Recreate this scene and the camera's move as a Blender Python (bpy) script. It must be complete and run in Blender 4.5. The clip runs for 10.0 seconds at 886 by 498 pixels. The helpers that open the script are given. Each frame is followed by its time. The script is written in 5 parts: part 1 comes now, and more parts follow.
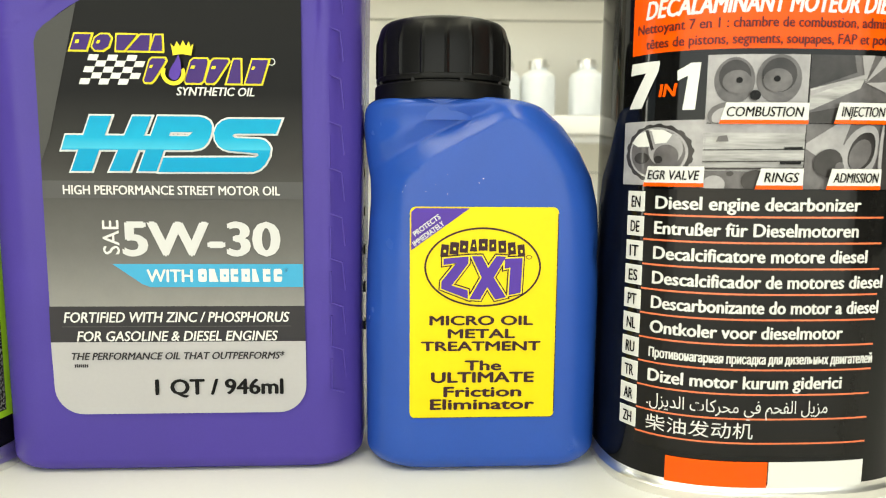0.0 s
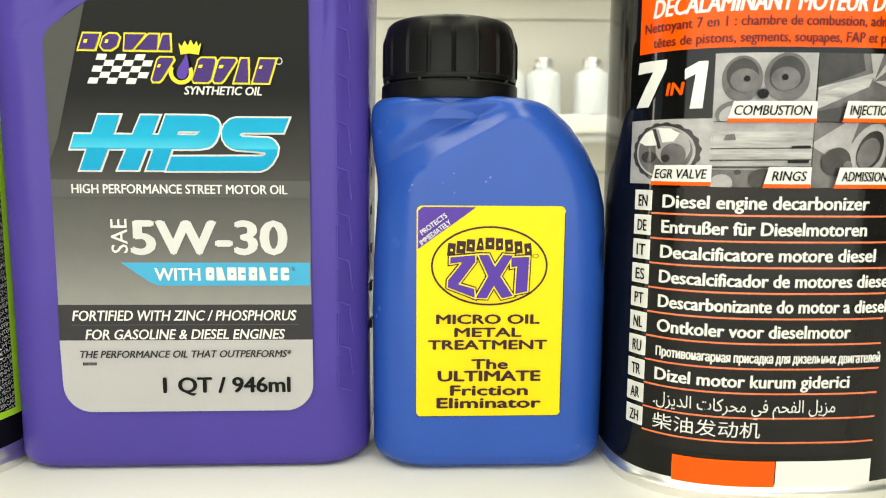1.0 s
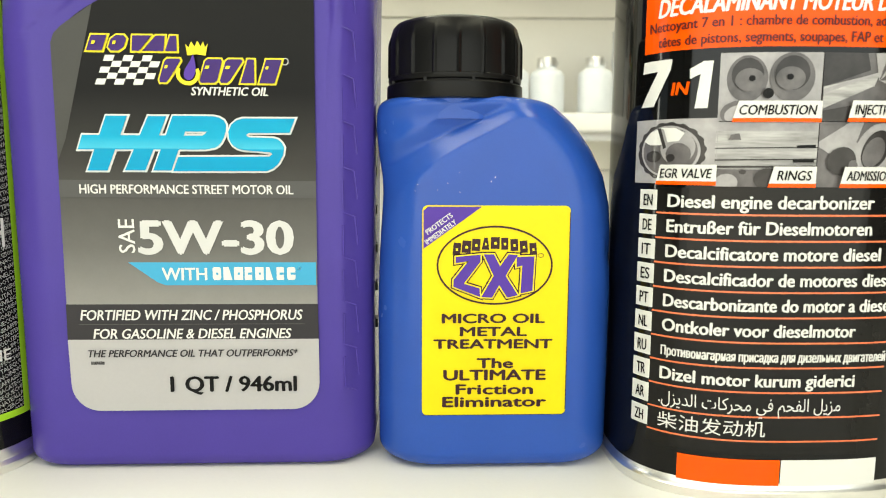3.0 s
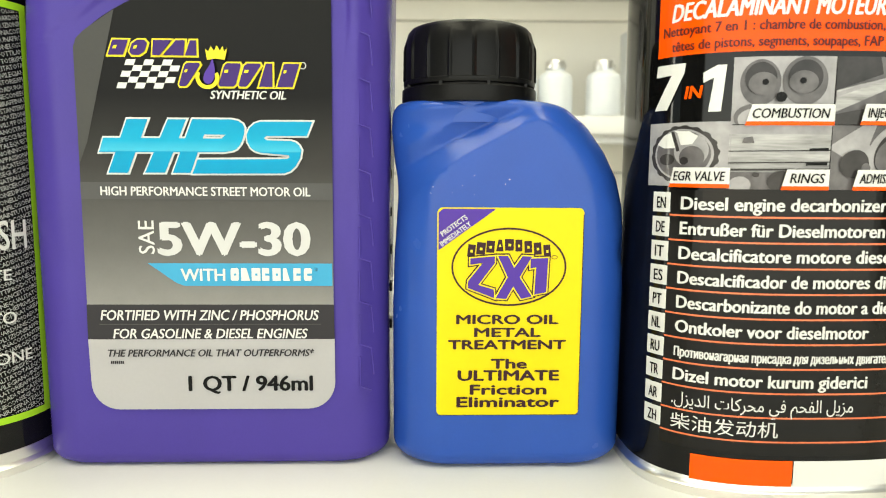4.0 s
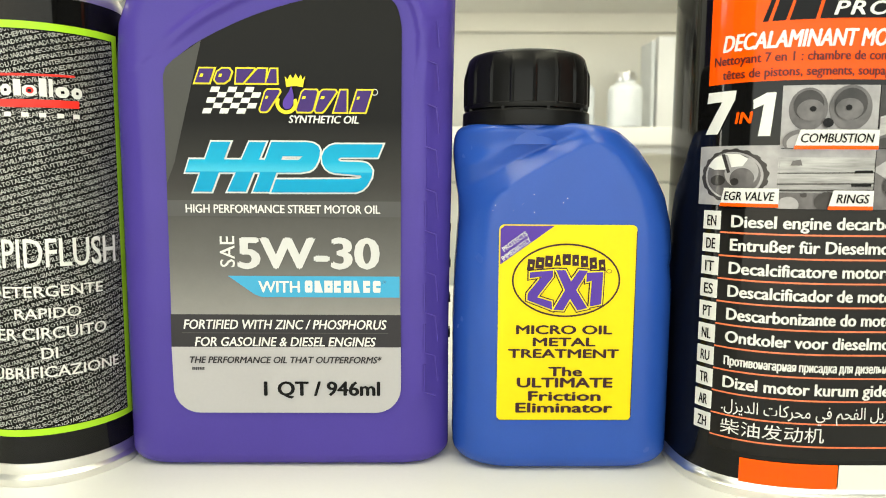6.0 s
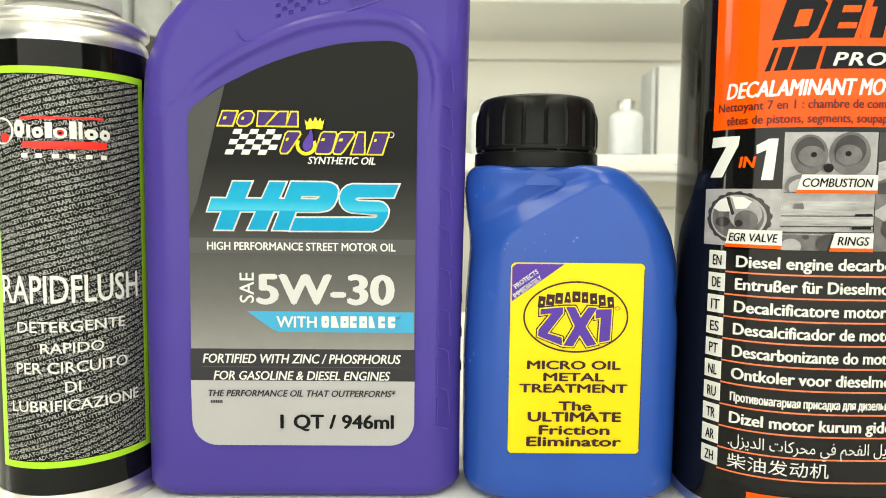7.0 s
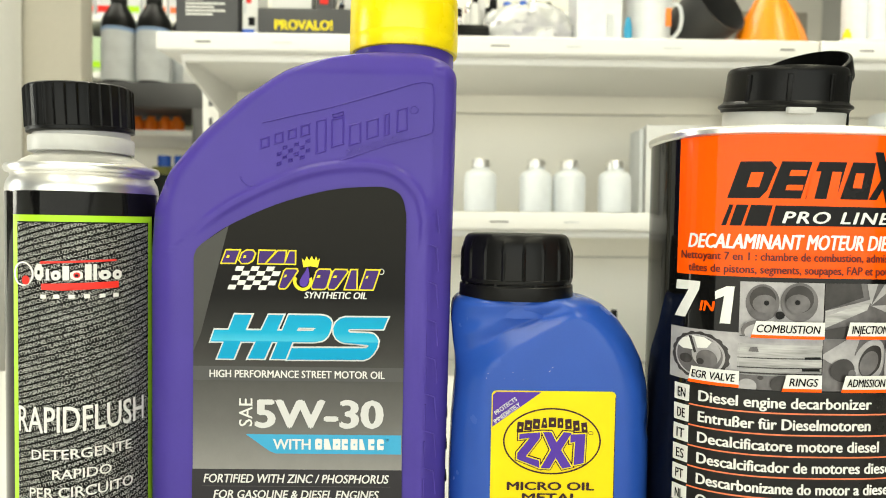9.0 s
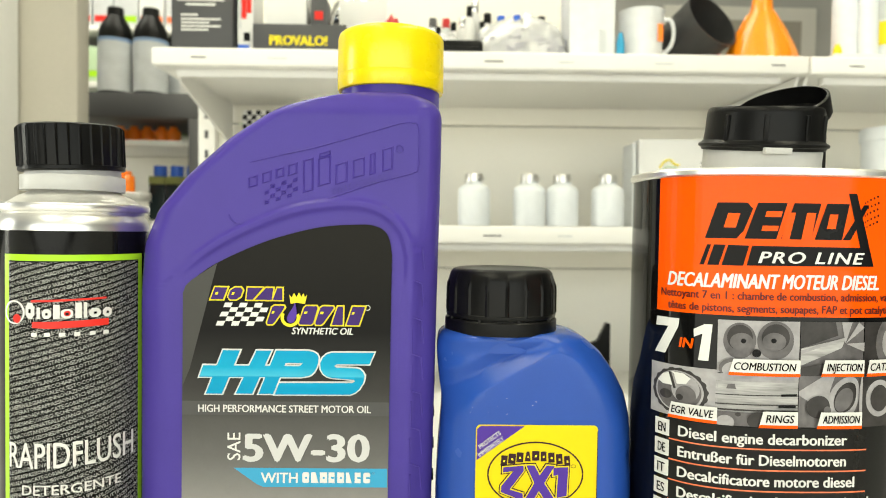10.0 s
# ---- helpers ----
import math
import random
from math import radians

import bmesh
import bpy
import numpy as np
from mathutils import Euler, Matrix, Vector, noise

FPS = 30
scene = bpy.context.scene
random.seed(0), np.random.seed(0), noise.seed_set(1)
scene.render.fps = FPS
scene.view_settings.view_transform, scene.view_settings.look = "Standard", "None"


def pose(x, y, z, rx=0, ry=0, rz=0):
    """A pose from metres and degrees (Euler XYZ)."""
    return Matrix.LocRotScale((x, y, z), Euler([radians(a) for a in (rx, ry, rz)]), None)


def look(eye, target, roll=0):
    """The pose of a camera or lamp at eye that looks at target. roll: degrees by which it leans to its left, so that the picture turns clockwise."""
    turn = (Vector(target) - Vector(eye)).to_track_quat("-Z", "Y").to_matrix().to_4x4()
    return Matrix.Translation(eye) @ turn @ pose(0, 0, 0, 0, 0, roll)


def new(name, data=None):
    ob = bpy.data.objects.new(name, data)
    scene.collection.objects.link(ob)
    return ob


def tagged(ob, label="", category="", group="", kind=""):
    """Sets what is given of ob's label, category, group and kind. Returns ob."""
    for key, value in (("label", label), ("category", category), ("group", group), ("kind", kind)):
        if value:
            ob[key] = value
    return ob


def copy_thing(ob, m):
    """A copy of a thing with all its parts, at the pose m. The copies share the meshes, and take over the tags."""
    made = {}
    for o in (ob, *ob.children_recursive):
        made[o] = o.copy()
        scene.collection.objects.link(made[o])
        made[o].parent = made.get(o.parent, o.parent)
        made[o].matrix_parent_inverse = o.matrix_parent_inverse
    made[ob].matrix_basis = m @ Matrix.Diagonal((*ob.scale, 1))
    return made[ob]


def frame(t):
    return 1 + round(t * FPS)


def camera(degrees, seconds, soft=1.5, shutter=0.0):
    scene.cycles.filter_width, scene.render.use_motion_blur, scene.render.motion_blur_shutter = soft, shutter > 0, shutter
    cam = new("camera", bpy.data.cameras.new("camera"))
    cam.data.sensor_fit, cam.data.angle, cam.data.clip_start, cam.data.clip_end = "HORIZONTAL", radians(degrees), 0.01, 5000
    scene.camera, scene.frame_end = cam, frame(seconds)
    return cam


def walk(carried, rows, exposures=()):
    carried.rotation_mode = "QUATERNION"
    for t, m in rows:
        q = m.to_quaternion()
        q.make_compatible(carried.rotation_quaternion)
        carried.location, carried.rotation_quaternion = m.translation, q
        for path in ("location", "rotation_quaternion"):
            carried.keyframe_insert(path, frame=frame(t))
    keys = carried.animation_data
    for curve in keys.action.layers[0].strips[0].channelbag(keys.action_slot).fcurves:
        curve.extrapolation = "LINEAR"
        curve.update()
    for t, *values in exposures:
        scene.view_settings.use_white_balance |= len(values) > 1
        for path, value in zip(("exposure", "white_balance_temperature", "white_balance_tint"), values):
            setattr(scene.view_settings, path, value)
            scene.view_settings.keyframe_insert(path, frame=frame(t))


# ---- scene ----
# ---------------------------------------------------------------- camera
cam = camera(67.1, 10.0, soft=1.0)
cam.data.dof.use_dof = True
cam.data.dof.focus_distance = 0.235
cam.data.dof.aperture_fstop = 18.0
PATH = [
    (0, (0.1109, -0.2101, 0.0968), (0.2178, 1.7730, -0.1399), 0.46),
    (0.5, (0.1109, -0.2102, 0.0971), (0.2113, 1.7729, -0.1421), 0.45),
    (1, (0.1102, -0.2103, 0.0967), (0.2036, 1.7731, -0.1426), 0.44),
    (1.5, (0.1100, -0.2107, 0.0970), (0.2013, 1.7730, -0.1412), 0.43),
    (2, (0.1099, -0.2107, 0.0975), (0.1964, 1.7730, -0.1427), 0.40),
    (2.5, (0.1098, -0.2106, 0.0971), (0.1913, 1.7733, -0.1421), 0.37),
    (2.7, (0.1097, -0.2107, 0.0971), (0.1942, 1.7726, -0.1465), 0.35),
    (3.8, (0.1078, -0.2126, 0.0971), (0.1791, 1.7713, -0.1460), 0.37),
    (4, (0.1066, -0.2134, 0.0971), (0.1722, 1.7715, -0.1392), 0.39),
    (4.5, (0.0970, -0.2206, 0.0986), (0.1559, 1.7650, -0.1332), 0.33),
    (5, (0.0927, -0.2234, 0.1003), (0.1439, 1.7631, -0.1260), 0.31),
    (5.5, (0.0911, -0.2245, 0.1002), (0.1357, 1.7631, -0.1172), 0.36),
    (5.7, (0.0905, -0.2250, 0.1003), (0.1253, 1.7625, -0.1200), 0.34),
    (6.8, (0.0845, -0.2320, 0.1060), (0.1224, 1.7602, -0.0656), 0.64),
    (7, (0.0840, -0.2329, 0.1074), (0.1195, 1.7608, -0.0466), 0.67),
    (7.5, (0.0835, -0.2358, 0.1125), (0.1173, 1.7601, -0.0104), 0.84),
    (8, (0.0839, -0.2380, 0.1191), (0.1226, 1.7590, 0.0161), 1.00),
    (8.5, (0.0836, -0.2425, 0.1305), (0.1276, 1.7554, 0.0488), 1.05),
    (9, (0.0869, -0.2498, 0.1469), (0.1332, 1.7483, 0.0724), 0.96),
    (9.5, (0.0903, -0.2537, 0.1569), (0.1387, 1.7446, 0.0898), 0.88),
    (10, (0.0914, -0.2542, 0.1591), (0.1447, 1.7442, 0.0997), 0.92),
]
walk(cam, [(t, look(eye, target, roll)) for t, eye, target, roll in PATH], ((0, 0.08), (7, 0.06), (10, -0.06)))

# ---------------------------------------------------------------- world and light
world = bpy.data.worlds.new("world")
scene.world = world
world.use_nodes = True
wn = world.node_tree.nodes
sky = wn.new("ShaderNodeTexSky")
sky.sky_type = "NISHITA"
sky.sun_disc = False
sky.sun_elevation = radians(40)
sky.sun_rotation = radians(200)
world.node_tree.links.new(sky.outputs[0], wn["Background"].inputs[0])
wn["Background"].inputs[1].default_value = 0.12

TABLE = -0.0015      # top of the counter
FLOOR = -0.95
CEIL = 1.75


def area(name, eye, target, sx, sy, power, colour=(1, 1, 1)):
    data = bpy.data.lights.new(name, "AREA")
    data.shape, data.size, data.size_y, data.energy, data.color = "RECTANGLE", sx, sy, power, colour
    ob = new(name, data)
    ob.matrix_world = look(eye, target)
    return ob


# unseen ceiling lights, added for brightness, and the daylight of the west and south shop windows
area("added_ceiling_light", (-0.55, -0.80, CEIL - 0.06), (-0.55, -0.799, 0), 0.35, 2.0, 24, (1.0, 0.955, 0.70))
area("added_ceiling_light", (0.85, -0.80, CEIL - 0.06), (0.85, -0.799, 0), 0.35, 2.0, 24, (1.0, 0.955, 0.70))
area("added_ceiling_light", (-0.3, 0.95, CEIL - 0.06), (-0.3, 0.951, 0), 2.4, 0.16, 22, (1.0, 0.97, 0.78))
# extra fill, added to brighten the goods of the next aisle
area("added_ceiling_light", (-0.9, 1.25, CEIL - 0.06), (-0.9, 1.7, 0), 1.6, 0.16, 20, (1.0, 0.97, 0.82))
area("window_daylight", (-3.05, 0.05, 0.35), (0, 0.05, 0.2), 0.5, 1.7, 32, (1.0, 0.99, 0.84))
area("window_daylight", (0.1, -2.46, 0.20), (0.1, 0.2, 0.20), 4.6, 1.86, 61, (0.98, 1.0, 0.87))


# ---------------------------------------------------------------- materials
def mat(name, base, rough=0.5, metal=0.0, vary=0.06, scale=60.0, fine=900.0, bump=0.0, alpha=1.0, trans=0.0, coat=0.0, sss=0.0, stretch=(1, 1, 1), spec=0.5):
    """Principled surface with two scales of colour and gloss variation and a fine relief."""
    m = bpy.data.materials.new(name)
    m.use_nodes = True
    n, l = m.node_tree.nodes, m.node_tree.links
    p = n["Principled BSDF"]
    tc = n.new("ShaderNodeTexCoord")
    mp = n.new("ShaderNodeMapping")
    mp.inputs["Scale"].default_value = stretch
    l.new(tc.outputs["Object"], mp.inputs[0])
    big = n.new("ShaderNodeTexNoise")
    big.inputs["Scale"].default_value, big.inputs["Detail"].default_value = scale, 4
    small = n.new("ShaderNodeTexNoise")
    small.inputs["Scale"].default_value, small.inputs["Detail"].default_value = fine, 2
    l.new(mp.outputs[0], big.inputs[0])
    l.new(mp.outputs[0], small.inputs[0])
    mix = n.new("ShaderNodeMath")
    mix.operation = "MULTIPLY_ADD"
    l.new(small.outputs[0], mix.inputs[0])
    mix.inputs[1].default_value = 0.4
    l.new(big.outputs[0], mix.inputs[2])
    ramp = n.new("ShaderNodeMapRange")
    ramp.inputs[1].default_value, ramp.inputs[2].default_value = 0.35, 1.05
    ramp.inputs[3].default_value, ramp.inputs[4].default_value = 1 - vary, 1 + vary
    l.new(mix.outputs[0], ramp.inputs[0])
    tint = n.new("ShaderNodeMix")
    tint.data_type, tint.blend_type = "RGBA", "MULTIPLY"
    tint.inputs["Factor"].default_value = 1.0
    tint.inputs["A"].default_value = (*base, 1)
    l.new(ramp.outputs[0], tint.inputs["B"])
    l.new(tint.outputs["Result"], p.inputs["Base Color"])
    rr = n.new("ShaderNodeMapRange")
    rr.inputs[3].default_value, rr.inputs[4].default_value = max(0.02, rough - 0.06), min(1, rough + 0.06)
    l.new(big.outputs[0], rr.inputs[0])
    l.new(rr.outputs[0], p.inputs["Roughness"])
    p.inputs["Metallic"].default_value = metal
    p.inputs["Specular IOR Level"].default_value = spec
    p.inputs["Transmission Weight"].default_value = trans
    p.inputs["Coat Weight"].default_value = coat
    p.inputs["Coat Roughness"].default_value = 0.12
    if sss:
        p.inputs["Subsurface Weight"].default_value = sss
        p.inputs["Subsurface Radius"].default_value = (0.004, 0.004, 0.004)
    if bump:
        b = n.new("ShaderNodeBump")
        b.inputs["Strength"].default_value, b.inputs["Distance"].default_value = 1.0, bump
        l.new(small.outputs[0], b.inputs["Height"])
        l.new(b.outputs[0], p.inputs["Normal"])
    return m


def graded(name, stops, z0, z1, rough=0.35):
    """A vertical colour run between two heights, with a faint hexagon-like mottling."""
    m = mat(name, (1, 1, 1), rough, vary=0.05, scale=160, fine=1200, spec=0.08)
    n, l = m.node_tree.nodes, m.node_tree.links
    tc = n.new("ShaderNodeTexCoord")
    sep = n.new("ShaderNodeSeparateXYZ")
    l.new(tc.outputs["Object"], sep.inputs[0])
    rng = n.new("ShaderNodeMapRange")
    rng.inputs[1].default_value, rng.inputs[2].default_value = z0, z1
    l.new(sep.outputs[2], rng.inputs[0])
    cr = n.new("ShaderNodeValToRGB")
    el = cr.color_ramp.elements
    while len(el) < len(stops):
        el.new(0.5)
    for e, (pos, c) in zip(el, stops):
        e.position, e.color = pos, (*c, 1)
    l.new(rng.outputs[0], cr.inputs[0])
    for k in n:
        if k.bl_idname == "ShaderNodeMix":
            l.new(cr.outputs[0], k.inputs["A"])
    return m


M = dict(
    laminate=mat("white_laminate", (0.70, 0.70, 0.69), 0.32, vary=0.03, scale=8, fine=700, bump=0.00003),
    purple=mat("purple_plastic", (0.066, 0.044, 0.280), 0.24, vary=0.06, scale=40, fine=1800, bump=0.000012, sss=0.08, spec=0.14),
    yellow_cap=mat("yellow_plastic", (0.84, 0.66, 0.0), 0.26, vary=0.04, scale=60, fine=1500, bump=0.00003, sss=0.1),
    blue=mat("blue_plastic", (0.019, 0.074, 0.37), 0.25, vary=0.07, scale=50, fine=1600, bump=0.000012, sss=0.06, spec=0.28),
    black_cap=mat("black_plastic", (0.005, 0.005, 0.005), 0.33, vary=0.35, scale=120, fine=1900, bump=0.00005, spec=0.15),
    black_lacquer=mat("black_lacquer", (0.004, 0.004, 0.004), 0.06, vary=0.2, scale=60, coat=0.0, spec=0.22),
    grey_lacquer=mat("dark_grey_print", (0.008, 0.0076, 0.007), 0.10, vary=0.2, scale=60, coat=0.0, spec=0.2),
    tin=mat("bare_tinplate", (0.80, 0.79, 0.76), 0.33, 1.0, vary=0.06, scale=50, fine=600, bump=0.00002, stretch=(1, 1, 4)),
    cloudy_plastic=mat("cloudy_plastic", (0.50, 0.50, 0.49), 0.38, vary=0.06, scale=90, sss=0.2),
    charcoal_plastic=mat("charcoal_plastic", (0.030, 0.030, 0.030), 0.42, vary=0.2, scale=60),
    white_plastic=mat("milky_plastic", (0.72, 0.75, 0.78), 0.42, vary=0.05, scale=70, sss=0.3),
    white_print=mat("white_print", (0.67, 0.67, 0.65), 0.35, vary=0.02, spec=0.22),
    silver_print=mat("silver_print", (0.56, 0.56, 0.56), 0.35, vary=0.03, spec=0.22),
    black_print=mat("black_print", (0.007, 0.007, 0.0075), 0.26, vary=0.1, spec=0.10),
    brown_print=mat("dark_brown_print", (0.032, 0.008, 0.013), 0.35, vary=0.15, spec=0.22),
    maroon_print=mat("maroon_print", (0.10, 0.012, 0.006), 0.3, vary=0.1, spec=0.22),
    orange=mat("orange_print", (0.88, 0.090, 0.002), 0.11, vary=0.04, coat=0.0, spec=0.13),
    orange_line=mat("orange_line_print", (0.78, 0.17, 0.06), 0.28, vary=0.05),
    label_yellow=mat("yellow_paper", (0.76, 0.60, 0.0), 0.42, vary=0.03, scale=90, spec=0.22),
    brand_violet=mat("dark_violet_print", (0.040, 0.012, 0.135), 0.36, vary=0.08, spec=0.22),
    pale_blue=mat("pale_blue_print", (0.22, 0.33, 0.52), 0.45, vary=0.08),
    violet=mat("violet_print", (0.075, 0.03, 0.30), 0.36, vary=0.06, spec=0.22),
    logo_yellow=mat("lemon_print", (0.80, 0.66, 0.02), 0.35, vary=0.05, spec=0.22),
    band_blue=mat("band_blue_print", (0.045, 0.33, 0.56), 0.32, vary=0.05, spec=0.22),
    band_grey=mat("band_grey_print", (0.07, 0.07, 0.07), 0.34, vary=0.06, spec=0.22),
    band_dark=mat("band_dark_print", (0.024, 0.022, 0.026), 0.34, vary=0.06, spec=0.22),
    streak_grey=mat("streak_grey_tone", (0.050, 0.050, 0.047), 0.34, vary=0.08, spec=0.22),
    light_grey=mat("silver_grey_print", (0.40, 0.39, 0.40), 0.34, vary=0.05, scale=30, spec=0.22),
    lime=mat("lime_print", (0.36, 0.66, 0.02), 0.3, vary=0.04, spec=0.22),
    small_text=mat("grey_small_print", (0.42, 0.42, 0.40), 0.3, vary=0.1, spec=0.22),
    red_print=mat("red_print", (0.72, 0.03, 0.02), 0.3, vary=0.06, spec=0.22),
    photo_light=mat("photo_light_grey", (0.33, 0.32, 0.33), 0.14, vary=0.28, scale=130, fine=500, spec=0.22),
    photo_mid=mat("photo_mid_grey", (0.115, 0.108, 0.112), 0.14, vary=0.4, scale=160, fine=500, spec=0.22),
    photo_dark=mat("photo_dark_grey", (0.035, 0.032, 0.032), 0.14, vary=0.4, scale=160, fine=500, spec=0.22),
    photo_streak=mat("photo_brushed_grey", (0.32, 0.315, 0.315), 0.25, vary=0.75, scale=60, fine=300, stretch=(0.6, 0.6, 6), spec=0.22),
    shelf_white=mat("white_enamel", (0.79, 0.78, 0.75), 0.38, vary=0.03, scale=6, fine=300, bump=0.00005),
    panel=mat("cream_enamel", (0.86, 0.84, 0.765), 0.45, vary=0.04, scale=3, fine=200, bump=0.00005),
    return_wall=mat("grey_white_plaster", (0.70, 0.70, 0.68), 0.75, vary=0.05, scale=2, fine=120, bump=0.0004),
    wall=mat("painted_plaster", (0.50, 0.50, 0.47), 0.75, vary=0.05, scale=2, fine=120, bump=0.0004),
    beige_wall=mat("beige_plaster", (0.42, 0.395, 0.335), 0.75, vary=0.06, scale=2, fine=120, bump=0.0004),
    ceil=mat("ceiling_paint", (0.80, 0.80, 0.78), 0.8, vary=0.04, scale=2, fine=90, bump=0.0004),
    # for walls out of view, darkened so that glossy prints reflect little
    dark_wall=mat("unseen_dark_plaster", (0.10, 0.10, 0.095), 0.7, vary=0.1, scale=2, fine=120, bump=0.0004),
    floor=mat("pale_bounce_floor", (0.50, 0.49, 0.46), 0.4, vary=0.12, scale=3, fine=60, bump=0.0002),
    steel_dark=mat("charcoal_steel", (0.075, 0.075, 0.078), 0.45, vary=0.1, scale=8, fine=300),
    charcoal=mat("charcoal_card", (0.055, 0.056, 0.06), 0.5, vary=0.1, scale=20),
    funnel_orange=mat("amber_plastic", (0.88, 0.27, 0.003), 0.3, vary=0.05, scale=30, sss=0.2),
    orange_plastic=mat("orange_plastic", (0.92, 0.22, 0.01), 0.35, vary=0.05, scale=30, sss=0.2),
    red_plastic=mat("red_plastic", (0.55, 0.03, 0.03), 0.35, vary=0.08),
    blue_plastic=mat("bright_blue_plastic", (0.02, 0.12, 0.62), 0.35, vary=0.08),
    frosted=mat("frosted_plastic", (0.90, 0.92, 0.94), 0.22, vary=0.08, scale=60, trans=0.28, sss=0.2),
    film=mat("clear_film", (0.86, 0.87, 0.87), 0.18, vary=0.10, scale=80, trans=0.62),
    chrome=mat("chrome", (0.8, 0.8, 0.8), 0.12, 1.0, vary=0.04),
    card=mat("white_card", (0.70, 0.70, 0.69), 0.55, vary=0.04, scale=20),
    olive=mat("olive_label", (0.22, 0.24, 0.07), 0.5, vary=0.1),
    green_pale=mat("pale_green_card", (0.45, 0.60, 0.38), 0.5, vary=0.1),
    pale_label=mat("pale_grey_label", (0.55, 0.57, 0.58), 0.45, vary=0.12, scale=30),
    dark_liquid=mat("dark_tinted_plastic", (0.012, 0.022, 0.026), 0.2, vary=0.2),
)
# grey towards the foot; the faint lift at the top is a painted reflection
M["panel_run"] = graded("grey_run_top_sheen", [(0.0, (0.25, 0.245, 0.235)), (0.18, (0.125, 0.123, 0.119)), (0.42, (0.042, 0.041, 0.039)), (0.62, (0.008, 0.008, 0.008)), (1.0, (0.012, 0.0115, 0.010))], 0.054, 0.162, 0.24)

M["cyan_run"] = graded("printed_cyan_run", [(0.0, (0.004, 0.27, 0.50)), (0.50, (0.006, 0.30, 0.53)), (0.52, (0.06, 0.43, 0.62)), (0.70, (0.010, 0.34, 0.56)), (1.0, (0.006, 0.30, 0.53))], 0.0945, 0.1125, 0.3)


# ---------------------------------------------------------------- helpers
BASE = {}


def thing(name, base, label, category, group="", kind=""):
    ob = new(name)
    ob.location = base
    ob.empty_display_size = 0.02
    BASE[ob] = Vector(base)
    return tagged(ob, label, category, group, kind)


def part(name, bm, material, parent, label="", smooth=35):
    """Links a bmesh in world metres as one mesh object under a thing or a part."""
    bm.transform(Matrix.Translation(-BASE[parent]))
    bm.normal_update()
    me = bpy.data.meshes.new(name)
    bm.to_mesh(me)
    bm.free()
    me.materials.append(material)
    if smooth:
        me.shade_smooth()
        me.set_sharp_from_angle(angle=radians(smooth))
    ob = new(name, me)
    ob.parent = parent
    BASE[ob] = BASE[parent]
    return tagged(ob, label)


def solo(name, bm, material, label, category, kind="", group="", smooth=35):
    """A thing that is one mesh, set at its own base."""
    lo = [min(v.co[i] for v in bm.verts) for i in range(3)]
    hi = [max(v.co[i] for v in bm.verts) for i in range(3)]
    base = Vector(((lo[0] + hi[0]) / 2, (lo[1] + hi[1]) / 2, lo[2]))
    bm.transform(Matrix.Translation(-base))
    bm.normal_update()
    me = bpy.data.meshes.new(name)
    bm.to_mesh(me)
    bm.free()
    me.materials.append(material)
    if smooth:
        me.shade_smooth()
        me.set_sharp_from_angle(angle=radians(smooth))
    ob = new(name, me)
    ob.location = base
    return tagged(ob, label, category, group, kind)


def box(x0, x1, y0, y1, z0, z1, bevel=0.0, bm=None, seg=2):
    own = bmesh.new()
    bmesh.ops.create_cube(own, size=1)
    for v in own.verts:
        v.co = Vector((x0 + (v.co.x + 0.5) * (x1 - x0), y0 + (v.co.y + 0.5) * (y1 - y0), z0 + (v.co.z + 0.5) * (z1 - z0)))
    if bevel:
        bmesh.ops.bevel(own, geom=own.edges[:], offset=bevel, segments=seg, profile=0.5, affect="EDGES")
    if bm is None:
        return own
    return join(bm, own)


def join(bm, other):
    tmp = bpy.data.meshes.new("tmp")
    other.to_mesh(tmp)
    other.free()
    bm.from_mesh(tmp)
    bpy.data.meshes.remove(tmp)
    return bm


def rings(loops, close_bottom=True, close_top=True):
    bm = bmesh.new()
    rows = [[bm.verts.new(p) for p in loop] for loop in loops]
    n = len(rows[0])
    for a, b in zip(rows, rows[1:]):
        for i in range(n):
            bm.faces.new((a[i], a[(i + 1) % n], b[(i + 1) % n], b[i]))
    if close_bottom:
        bm.faces.new(rows[0][::-1])
    if close_top:
        bm.faces.new(rows[-1])
    return bm


def lathe(profile, cx, cy, n=96, shape=None, close_bottom=True, close_top=True):
    """A turned body about a vertical axis: (radius, z) pairs from below up; shape(angle, r, z) may ripple the radius."""
    loops = []
    for r, z in profile:
        loop = []
        for i in range(n):
            a = 2 * math.pi * i / n
            q = shape(a, r, z) if shape else r
            loop.append((cx + q * math.sin(a), cy - q * math.cos(a), z))
        loops.append(loop)
    return rings(loops, close_bottom, close_top)


def spline(points, k=12):
    """Catmull-Rom through 2D or 3D points."""
    p = [np.array(q, float) for q in points]
    p = [2 * p[0] - p[1]] + p + [2 * p[-1] - p[-2]]
    out = []
    for i in range(1, len(p) - 2):
        for j in range(k):
            t = j / k
            a, b, c, d = p[i - 1], p[i], p[i + 1], p[i + 2]
            out.append(0.5 * ((2 * b) + (c - a) * t + (2 * a - 5 * b + 4 * c - d) * t * t + (3 * b - a - 3 * c + d) * t ** 3))
    out.append(p[-2])
    return out


